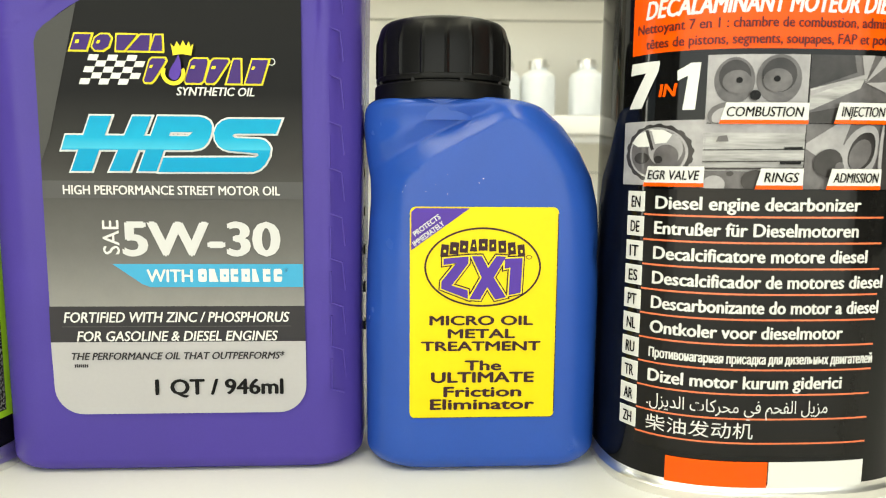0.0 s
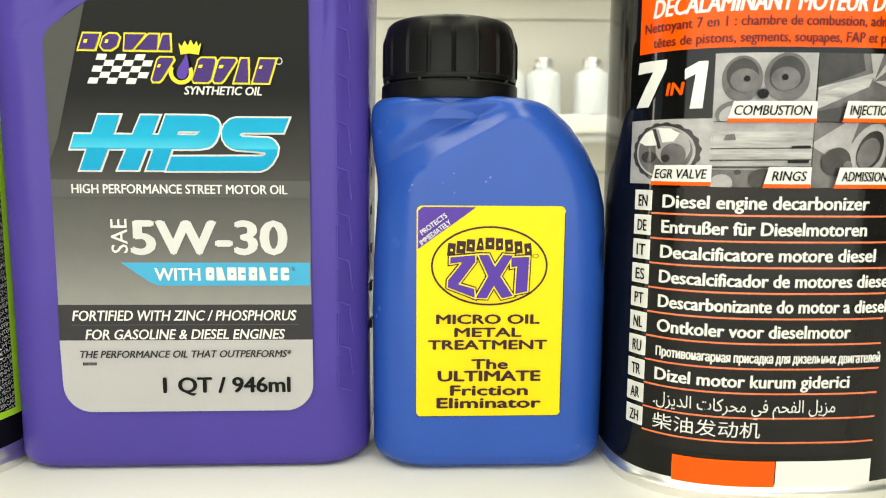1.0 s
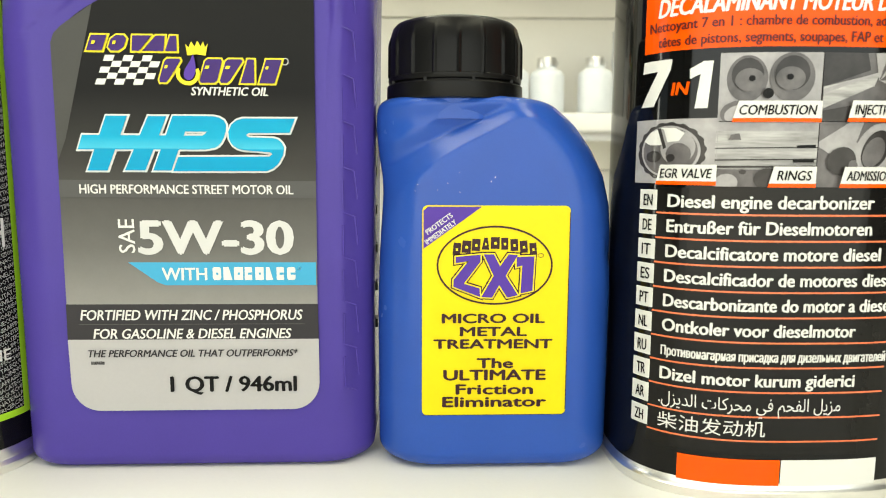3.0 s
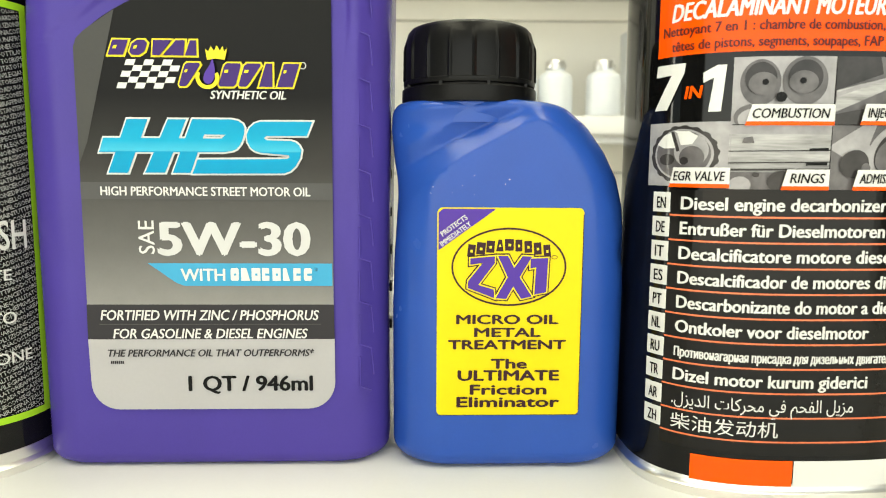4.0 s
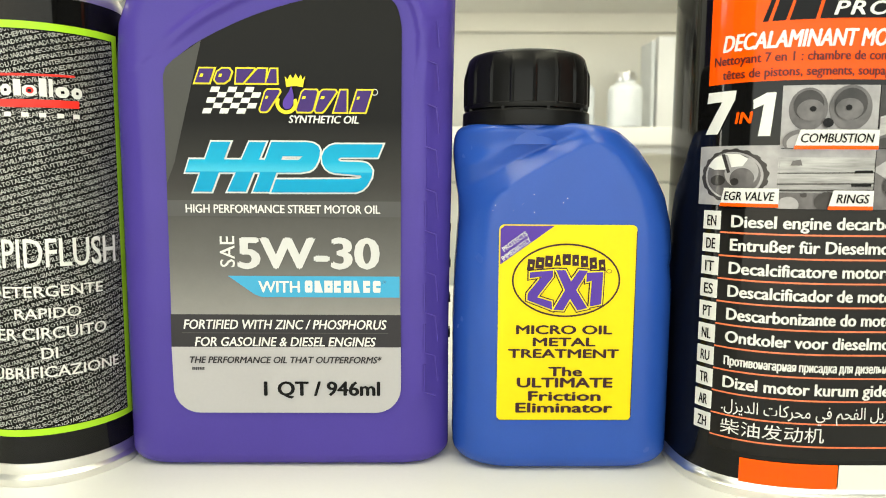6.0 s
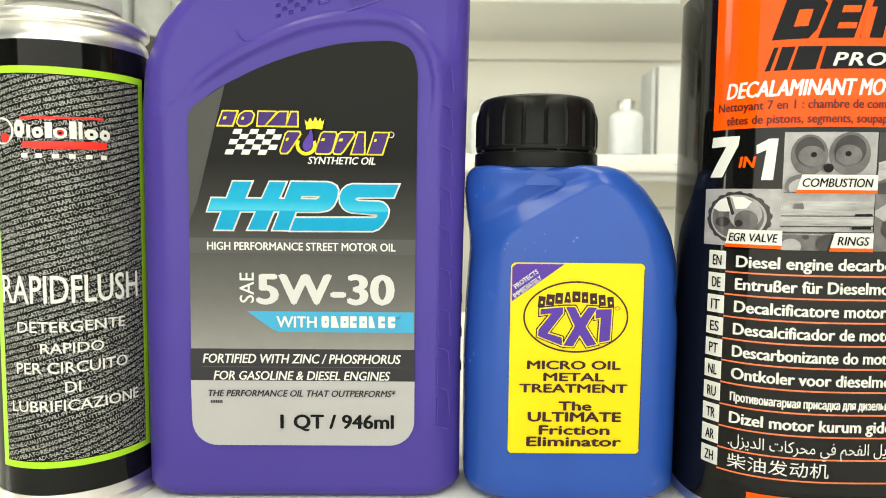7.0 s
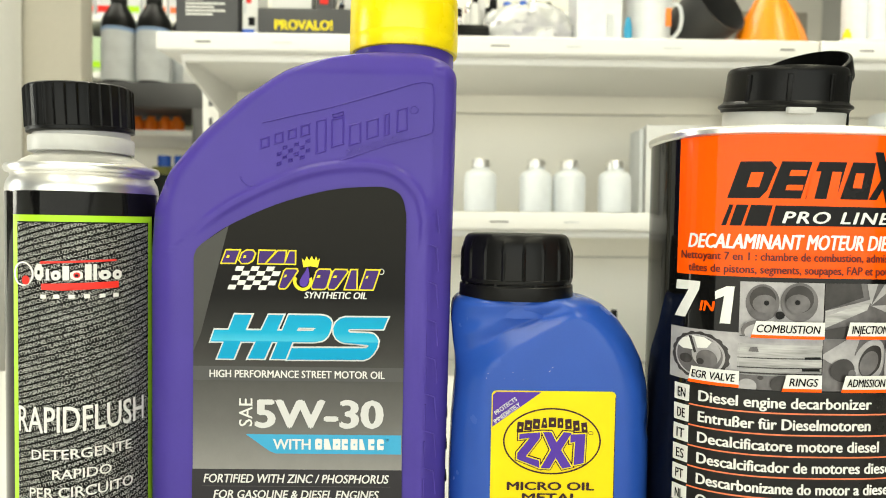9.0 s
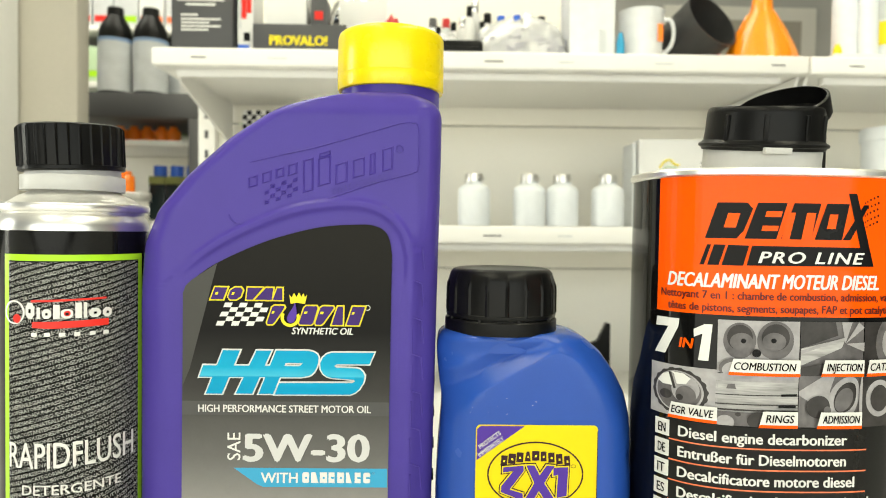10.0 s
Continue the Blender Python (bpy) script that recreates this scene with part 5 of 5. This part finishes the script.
part("tub_body", lathe([(0.036, LOW), (0.038, LOW + 0.002), (0.0405, 0.300), (0.0, 0.300)], 0.805, 0.73, 64), M["white_plastic"], tub)
part("lid", lathe([(0.0415, 0.300), (0.043, 0.301), (0.043, 0.318), (0.041, 0.321), (0.0, 0.322)], 0.805, 0.73, 64), M["white_plastic"], tub)
part("print_spot", box(0.785, 0.80, 0.6905, 0.6935, 0.268, 0.286, 0.001), M["logo_yellow"], tub)
settle(tub)

# chequered box half hidden behind the purple bottle
cheq = carton("chequered_box", -0.228, -0.150, 0.86, 0.90, LOW, 0.3598, M["card"], "white box with a black chequered print", flap=False)
for r in range(10):
    for c in range(10):
        if (r + c) % 2 == 0:
            part("print_check", box(-0.228 + 0.0078 * c, -0.2202 + 0.0078 * c, 0.8592, 0.8605, 0.2815 + 0.0078 * r, 0.2893 + 0.0078 * r), M["black_print"], cheq)
settle(cheq)

# ---- upper shelf
grey_box = carton("grey_box", -0.280, -0.193, 0.68, 0.75, UP, 0.530, M["charcoal"], "charcoal grey carton with lines of white print")
bars_on(grey_box, -0.280, -0.193, 0.68, [(0.4965, 0.004, 0.24, 0.76), (0.4900, 0.003, 0.38, 0.62), (0.4830, 0.0045, 0.10, 0.86), (0.4765, 0.003, 0.24, 0.72), (0.4620, 0.0026, 0.16, 0.44), (0.4560, 0.0026, 0.16, 0.80), (0.4510, 0.0026, 0.16, 0.62), (0.4460, 0.0026, 0.16, 0.80), (0.4410, 0.0026, 0.16, 0.60), (0.515, 0.006, 0.15, 0.85)], M["white_print"])
settle(grey_box)
pic = carton("picture_box", -0.189, -0.166, 0.69, 0.75, UP, 0.525, M["card"], "white carton with red, black and blue printed shapes", flap=False)
part("print_shape", box(-0.1885, -0.172, 0.6892, 0.6904, UP + 0.002, UP + 0.016), M["blue_plastic"], pic)
part("print_shape", box(-0.183, -0.176, 0.6892, 0.6904, 0.462, 0.492), M["red_print"], pic)
part("print_shape", box(-0.1755, -0.169, 0.6892, 0.6904, 0.470, 0.515), M["red_print"], pic)
part("print_shape", box(-0.180, -0.171, 0.6892, 0.6904, 0.430, 0.442), M["black_print"], pic)
part("print_shape", box(-0.1870, -0.1835, 0.6892, 0.6904, 0.448, 0.505), M["pale_label"], pic)
settle(pic)
tray = thing("display_tray", (-0.10, 0.71, UP), "charcoal cardboard display tray with yellow lettering", "display tray")
part("tray_front", box(-0.162, -0.030, 0.670, 0.674, UP, 0.4495, 0.0008), M["charcoal"], tray)
part("tray_back", box(-0.162, -0.030, 0.756, 0.760, UP, 0.4495, 0.0008), M["charcoal"], tray)
part("tray_floor", box(-0.158, -0.034, 0.674, 0.756, UP, UP + 0.003), M["charcoal"], tray)
for x in (-0.162, -0.034):
    part("tray_side", box(x, x + 0.004, 0.674, 0.756, UP, 0.4495, 0.0008), M["charcoal"], tray)
tex = line("PROVALO!", -0.1385, -0.0565, 0.4195, 0.0140, 0.05)
for v in tex.verts:
    v.co = Vector((v.co.x, 0.6692 - v.co.z, v.co.y))
part("lettering", tex, M["logo_yellow"], tray, "bold yellow lettering", smooth=0)
settle(tray)
settle(carton("white_carton", -0.148, -0.090, 0.69, 0.74, UP + 0.0035, 0.500, M["card"], "white carton standing in the display tray"))
db = carton("dark_carton", -0.084, -0.060, 0.69, 0.73, UP + 0.0035, 0.492, M["charcoal"], "small dark carton with a red spot in the tray")
part("print_spot", box(-0.078, -0.066, 0.6892, 0.6904, 0.462, 0.474), M["red_print"], db)
settle(db)
wedge = thing("steel_tool", (-0.02, 0.76, UP), "grey steel wedge-shaped tool with a white sheet on it", "tool")
part("tool_body", box(-0.055, 0.03, 0.765, 0.81, UP, 0.462, 0.006), M["pale_label"], wedge)
part("sheet", box(-0.052, 0.022, 0.760, 0.764, 0.470, 0.515, 0.001), M["card"], wedge)
part("tool_foot", box(-0.045, 0.02, 0.768, 0.805, 0.4622, 0.4695, 0.001), M["steel_dark"], wedge)
settle(wedge)


def jar(name, x, y, z, r, h, material, cap_m, label, group, cap_h=0.016):
    t = thing(name, (x, y, z), label, "bottle", group)
    part("bottle_body", lathe([(r - 0.002, z), (r, z + 0.002), (r, z + h * 0.68), (r * 0.9, z + h * 0.76), (r * 0.5, z + h * 0.86), (r * 0.45, z + h * 0.9), (0.0, z + h * 0.9)], x, y, 28), material, t)
    part("cap", lathe([(r * 0.5, z + h * 0.86), (r * 0.55, z + h * 0.87), (r * 0.55, z + h - 0.001), (r * 0.5, z + h), (0.0, z + h)], x, y, 28), cap_m, t)
    return t


for i, (x, m, c, h) in enumerate(((0.000, "red_plastic", "red_plastic", 0.122), (0.028, "red_plastic", "red_plastic", 0.116), (0.095, "white_plastic", "steel_dark", 0.118), (0.118, "pale_label", "red_plastic", 0.118), (0.147, "card", "chrome", 0.120), (0.168, "card", "chrome", 0.150), (0.190, "card", "black_cap", 0.128), (0.214, "violet", "blue_plastic", 0.124), (0.242, "dark_liquid", "blue_plastic", 0.126), (0.262, "card", "chrome", 0.128), (0.285, "card", "black_cap", 0.124))):
    settle(jar("sample_bottle", x, 0.885, UP, 0.0125, h, M[m], M[c], "small sample bottle with a coloured screw cap", "sample bottles along the back of the shelf"))
for x, m, c, h, r in ((0.080, "card", "black_cap", 0.094, 0.008), (0.104, "card", "black_cap", 0.096, 0.008), (0.130, "card", "black_cap", 0.104, 0.009), (0.157, "card", "black_cap", 0.132, 0.009), (0.179, "dark_liquid", "black_cap", 0.106, 0.009), (0.202, "violet", "dark_liquid", 0.098, 0.011), (0.228, "card", "dark_liquid", 0.100, 0.010), (0.252, "violet", "black_cap", 0.096, 0.010), (0.274, "dark_liquid", "chrome", 0.094, 0.009)):
    settle(jar("sample_bottle", x, 0.860, UP, r, h, M[m], M[c], "small dark-capped sample bottle with a pale label", "sample bottles along the back of the shelf"))
instrument = thing("bench_instrument", (-0.03, 0.82, UP), "grey bench instrument under a chromed dome", "instrument")
part("housing", box(-0.066, 0.004, 0.785, 0.845, UP, 0.490, 0.004), M["steel_dark"], instrument)
part("dome", lathe([(0.046, 0.4905), (0.0465, 0.494), (0.045, 0.505), (0.038, 0.522), (0.024, 0.534), (0.008, 0.539), (0.0, 0.5392)], -0.030, 0.815, 48), M["chrome"], instrument, "polished chrome dome")
part("display", box(-0.050, -0.024, 0.7836, 0.7856, 0.472, 0.484, 0.0005), M["pale_label"], instrument, "pale display window")
settle(instrument)
tool = thing("black_tool", (0.13, 0.72, UP), "flat black rubber tool lying on the shelf", "tool")
part("tool_body", box(0.085, 0.165, 0.662, 0.71, UP, UP + 0.021, 0.005), M["black_cap"], tool)
part("tool_lip", box(0.080, 0.158, 0.659, 0.663, UP + 0.004, UP + 0.010, 0.001), M["black_cap"], tool)
settle(tool)


def crumpled(x0, x1, y0, y1, z, h, seed, n=30):
    """A crumpled film bag: a closed uneven heap."""
    rnd = random.Random(seed)
    loops = []
    ph = [rnd.uniform(0, 6.28) for _ in range(6)]
    cx, cy = (x0 + x1) / 2, (y0 + y1) / 2
    for k in range(12):
        t = k / 11
        s = math.sqrt(max(0.0, 1 - (t * 0.985) ** 2.2))
        loop = []
        for i in range(n):
            a = 2 * math.pi * i / n
            w = 1 + 0.10 * math.sin(3 * a + ph[0] + 2 * t) + 0.07 * math.sin(5 * a + ph[1] - 4 * t) + rnd.uniform(-0.07, 0.07) * (1 if 0 < k else 0.3)
            loop.append((cx + (x1 - x0) / 2 * s * w * math.cos(a), cy + (y1 - y0) / 2 * s * w * math.sin(a), z + h * (t + (0.06 * math.sin(2 * a + ph[2]) + rnd.uniform(-0.03, 0.03)) * min(1, k))))
        loops.append(loop)
    for p in range(n):
        x, y, _ = loops[0][p]
        loops[0][p] = (x, y, z)
    return rings(loops)


settle(solo("plastic_bag", crumpled(0.150, 0.292, 0.675, 0.755, UP, 0.066, 4, 44), M["film"], "crumpled clear plastic bag lying on the shelf", "plastic bag", smooth=25))
settle(solo("plastic_bag", crumpled(0.085, 0.150, 0.755, 0.81, UP, 0.060, 9), M["film"], "crumpled clear plastic bag with small parts", "plastic bag", smooth=25))

settle(solo("red_wrapper", crumpled(0.006, 0.052, 0.725, 0.760, UP, 0.074, 12, 26), M["red_plastic"], "crumpled glossy red wrapper on the shelf", "wrapper", smooth=25))

beaker = thing("clear_container", (0.327, 0.72, UP), "tall clear plastic measuring container with a blue mark", "container")
wall = lathe([(0.026, UP), (0.0345, UP + 0.001), (0.0355, UP + 0.115), (0.0375, UP + 0.118), (0.0345, UP + 0.118), (0.0335, UP + 0.004), (0.0, UP + 0.004)], 0.327, 0.725, 4 * 12, shape=lambda a, r, z: r / max(abs(math.cos(a)), abs(math.sin(a))) ** 0.85, close_top=False)
part("container_wall", wall, M["frosted"], beaker)
part("measure_mark", box(0.338, 0.346, 0.688, 0.6895, UP + 0.01, UP + 0.045), M["pale_label"], beaker)
settle(beaker)
settle(solo("blue_bottle", lathe([(0.0055, UP), (0.006, UP + 0.001), (0.006, UP + 0.026), (0.004, UP + 0.036), (0.003, UP + 0.041), (0.0, UP + 0.042)], 0.3685, 0.69, 24), M["band_blue"], "tiny light blue dropper bottle", "bottle"))
jug = thing("measuring_jug", (0.412, 0.72, UP), "translucent plastic measuring jug with a handle", "jug")
part("jug_wall", lathe([(0.028, UP), (0.0295, UP + 0.001), (0.0335, UP + 0.078), (0.0345, UP + 0.080), (0.0325, UP + 0.080), (0.028, UP + 0.003), (0.0, UP + 0.003)], 0.408, 0.72, 48, close_top=False), M["frosted"], jug)
part("handle", tube([(x, 0.718, z) for x, z in spline([(0.441, UP + 0.070), (0.452, UP + 0.069), (0.457, UP + 0.055), (0.455, UP + 0.035), (0.446, UP + 0.022), (0.4375, UP + 0.018)], 6)], 0.0032, 8), M["frosted"], jug, "looped jug handle")
part("print_spot", box(0.424, 0.432, 0.6905, 0.6925, UP + 0.03, UP + 0.056, 0.0005), M["orange_plastic"], jug)
settle(jug)
cup = lathe([(0.038, 0.0), (0.0405, 0.001), (0.0430, 0.062), (0.0442, 0.064), (0.0420, 0.064), (0.0390, 0.004), (0.0, 0.004)], 0, 0, 64, close_top=False)
cup.transform(Matrix.Translation((0.4830, 0.765, UP + 0.037)) @ Matrix.Scale(1.08, 4) @ Vector((0.45, -0.78, 0.45)).to_track_quat("Z", "Y").to_matrix().to_4x4())
low = min(v.co.z for v in cup.verts)
cup.transform(Matrix.Translation((0, 0, UP - low)))
settle(solo("black_cup", cup, M["charcoal_plastic"], "black plastic cup lying tilted with its mouth up", "cup"))
fun = thing("funnel", (0.5925, 0.72, UP), "bright orange plastic funnel standing on its mouth", "funnel")
part("cone", lathe([(0.0525, UP), (0.0545, UP), (0.0548, UP + 0.004), (0.0540, UP + 0.006), (0.0455, UP + 0.030), (0.0340, UP + 0.055), (0.0200, UP + 0.080), (0.0160, UP + 0.086), (0.0142, UP + 0.10), (0.0115, UP + 0.150), (0.0105, UP + 0.150), (0.0130, UP + 0.086), (0.0190, UP + 0.079), (0.0320, UP + 0.054), (0.0435, UP + 0.029), (0.0515, UP + 0.004)], 0.5925, 0.72, 72), M["funnel_orange"], fun)
for a in (0.35, 2.45, 4.5):
    part("rib", tube([(0.5925 + r * math.sin(a), 0.72 - r * math.cos(a), UP + z) for r, z in ((0.0540, 0.008), (0.0457, 0.031), (0.0342, 0.056), (0.0202, 0.081))], 0.0012, 6), M["funnel_orange"], fun)
part("hang_tab", box(0.650, 0.672, 0.712, 0.728, UP, UP + 0.006, 0.002), M["funnel_orange"], fun)
settle(fun)
settle(jar("red_bottle", 0.548, 0.80, UP, 0.016, 0.105, M["red_plastic"], M["red_plastic"], "small red plastic bottle behind the funnel", ""))
settle(jar("orange_bottle", 0.447, 0.79, UP, 0.012, 0.085, M["orange_plastic"], M["orange_plastic"], "small orange plastic bottle behind the jug", ""))
paper = solo("paper_tray", box(0.672, 0.86, 0.665, 0.76, UP, UP + 0.010, 0.003), M["card"], "white card tray under the canisters", "tray")
settle(paper)
for x, y, r, h, lab in ((0.722, 0.72, 0.0185, 0.115, "plain white plastic canister"), (0.7435, 0.70, 0.014, 0.125, "slim white plastic canister"), (0.775, 0.705, 0.0200, 0.130, "white plastic canister with a coloured label")):
    t = thing("canister", (x, y, UP + 0.010), lab, "canister", "white canisters on the card tray")
    z = UP + 0.010
    part("canister_body", lathe([(r - 0.001, z), (r, z + 0.001), (r, z + h - 0.012), (r - 0.003, z + h - 0.008), (0.0, z + h - 0.008)], x, y, 40), M["white_plastic"], t)
    part("lid", lathe([(r - 0.002, z + h - 0.010), (r - 0.001, z + h - 0.009), (r - 0.001, z + h), (0.0, z + h)], x, y, 40), M["card"], t)
    if r > 0.019:
        part("label_patch", lathe([(r + 0.0003, z + 0.020), (r + 0.0003, z + 0.055)], x, y, 40, close_bottom=False, close_top=False), M["logo_yellow"], t)
        part("label_patch", lathe([(r + 0.0003, z + 0.058), (r + 0.0003, z + 0.085)], x, y, 40, close_bottom=False, close_top=False), M["pale_label"], t)
    settle(t)
settle(jar("yellow_bottle", 0.698, 0.70, UP + 0.010, 0.006, 0.022, M["logo_yellow"], M["logo_yellow"], "tiny yellow bottle on the card tray", ""))

# black angle bracket standing on the lowest shelf behind the blue bottle
ab = thing("black_bracket", (0.300, 0.63, LOW - 0.27), "black plastic angle bracket on the lowest shelf", "bracket")
zb = LOW - 0.27
fin = bmesh.new()
pts = [(0.283, zb), (0.343, zb), (0.343, 0.030), (0.338, 0.031), (0.326, 0.006), (0.310, 0.000), (0.290, 0.012), (0.283, 0.008)]
for y in (0.63, 0.64):
    fin.faces.new([fin.verts.new((x, y, z)) for x, z in pts])
fin.faces.ensure_lookup_table()
va, vc = list(fin.faces[0].verts), list(fin.faces[1].verts)
for i in range(len(pts)):
    fin.faces.new((va[i], va[(i + 1) % len(pts)], vc[(i + 1) % len(pts)], vc[i]))
bmesh.ops.recalc_face_normals(fin, faces=fin.faces[:])
part("bracket_fin", fin, M["black_cap"], ab, smooth=0)
part("bracket_foot", box(0.278, 0.342, 0.615, 0.66, zb, zb + 0.006, 0.001), M["black_cap"], ab)
settle(ab)

# ---------------------------------------------------------------- dark shelving in the corridor beyond
AISLE = 0.951
AISLE_FLOOR = (FLOOR - 0.0113) / AISLE


def shift(ob):
    """Brings a thing of the next aisle from its drawing to its true size and place."""
    x, y, z = ob.location
    ob.location = (AISLE * x + 0.0165, 1.50 + AISLE * (y - 1.50), AISLE * z + 0.0113)
    ob.scale = (AISLE, AISLE, AISLE)
    return ob


dark = thing("dark_shelving", (-0.70, 1.60, AISLE_FLOOR), "charcoal steel shelving with bottles, in the next aisle", "shelving")
part("top_board", box(-0.90, -0.515, 1.45, 1.80, 0.437, 0.503, 0.003), M["steel_dark"], dark)
for x in (-0.553, -0.90):
    part("post", box(x, x + 0.038, 1.45, 1.49, AISLE_FLOOR, 0.437, 0.002), M["steel_dark"], dark)
part("board", box(-0.90, -0.565, 1.50, 1.80, 0.368, 0.385, 0.002), M["shelf_white"], dark)
part("board", box(-0.90, -0.555, 1.50, 1.80, 0.150, 0.167, 0.002), M["shelf_white"], dark)
part("half_board", box(-0.90, -0.668, 1.42, 1.50, 0.218, 0.240, 0.003), M["shelf_white"], dark)
part("back_sheet", box(-0.90, -0.515, 1.80, 1.81, AISLE_FLOOR, 0.437, 0.001), M["panel"], dark)


shift(dark)


def litre(x, y, z):
    t = thing("litre_bottle", (x, y, z), "black litre bottle with a pale grey wrap label", "bottle", "black litre bottles")
    part("bottle_body", lathe([(0.041, z), (0.044, z + 0.003), (0.044, z + 0.160), (0.039, z + 0.180), (0.022, z + 0.210), (0.019, z + 0.216), (0.0, z + 0.216)], x, y, 48), M["black_cap"], t)
    part("wrap_label", lathe([(0.0445, z + 0.006), (0.0445, z + 0.138)], x, y, 48, close_bottom=False, close_top=False), M["pale_label"], t, "pale grey label")
    part("label_edge", lathe([(0.0446, z + 0.138), (0.0446, z + 0.147)], x, y, 48, close_bottom=False, close_top=False), M["pale_blue"], t)
    part("cap", lathe([(0.019, z + 0.208), (0.021, z + 0.209), (0.021, z + 0.231), (0.019, z + 0.234), (0.0, z + 0.234)], x, y, 36), M["black_cap"], t)
    return t


l0 = litre(-0.766, 1.50, 0.503)
for x, y in ((-0.672, 1.50), (-0.716, 1.60), (-0.622, 1.60)):
    shift(copy_thing(l0, Matrix.Translation((x, y, 0.503))))
shift(l0)
shift(carton("white_red_box", -0.595, -0.525, 1.50, 1.58, 0.503, 0.60, M["card"], "white carton with a red foot in the next aisle", flap=False))
for i, x in enumerate((-0.78, -0.742, -0.705, -0.665, -0.632)):
    shift(jar("orange_jar", x, 1.56, 0.385, 0.019, 0.044, M["orange_plastic"], M["orange_plastic"], "small orange plastic pot", "orange pots"))
for i, x in enumerate((-0.735, -0.715)):
    shift(jar("orange_jar", x, 1.46, 0.240, 0.017, 0.075 - 0.02 * i, M["orange_plastic"], M["orange_plastic"], "small orange plastic pot", "orange pots"))
for x in (-0.668, -0.622, -0.577):
    t = thing("dark_canister", (x, 1.56, 0.167), "dark tinted canister with an olive band and blue cap", "canister", "dark canisters with blue caps")
    z = 0.167
    part("canister_body", box(x - 0.0215, x + 0.0215, 1.53, 1.59, z, z + 0.100, 0.004), M["dark_liquid"], t)
    part("band", box(x - 0.022, x + 0.022, 1.529, 1.591, z + 0.1005, z + 0.122, 0.003), M["olive"], t)
    part("cap", lathe([(0.016, z + 0.1225), (0.018, z + 0.124), (0.018, z + 0.150), (0.0165, z + 0.153), (0.0, z + 0.153)], x, 1.56, 32), M["blue_plastic"], t, "bright blue cap")
    shift(t)
# pale goods on the far wall shelves
far = thing("far_shelving", (-0.9, 2.1, FLOOR), "white wall shelving with pale cartons at the far end", "shelving")
for z in (0.10, 0.43, 0.62, 0.80, 1.0):
    part("board", box(-1.6, -0.2, 1.95, 2.25, z - 0.02, z, 0.002), M["shelf_white"], far)
part("back_sheet", box(-1.6, -0.2, 2.25, 2.27, FLOOR, 1.3), M["panel"], far)
rnd = random.Random(5)
for z in (0.43, 0.62, 0.80):
    x = -1.25
    while x < -0.5:
        w = rnd.uniform(0.05, 0.09)
        m = rnd.choice(("card", "green_pale", "pale_label", "card"))
        c = carton("pale_carton", x, x + w, 1.98, 2.15, z, z + rnd.uniform(0.09, 0.15), M[m], "pale printed carton on the far shelves", flap=False)
        tagged(c, group="pale cartons on the far shelves")
        part("print_band", box(x + 0.004, x + w - 0.004, 1.979, 1.981, z + 0.02, z + 0.04), M[rnd.choice(("red_print", "lime", "band_grey", "orange_line"))], c)
        x += w + 0.006
# framed notice on the far wall
note = thing("wall_frame", (1.55, 2.89, 0.6), "pale wooden frame on the far wall", "frame")
part("frame_board", box(1.19, 1.915, 2.87, 2.897, 0.62, 1.225, 0.004), M["panel"], note)
part("inner_board", box(1.27, 1.840, 2.862, 2.869, 0.70, 1.160, 0.003), M["beige_wall"], note)
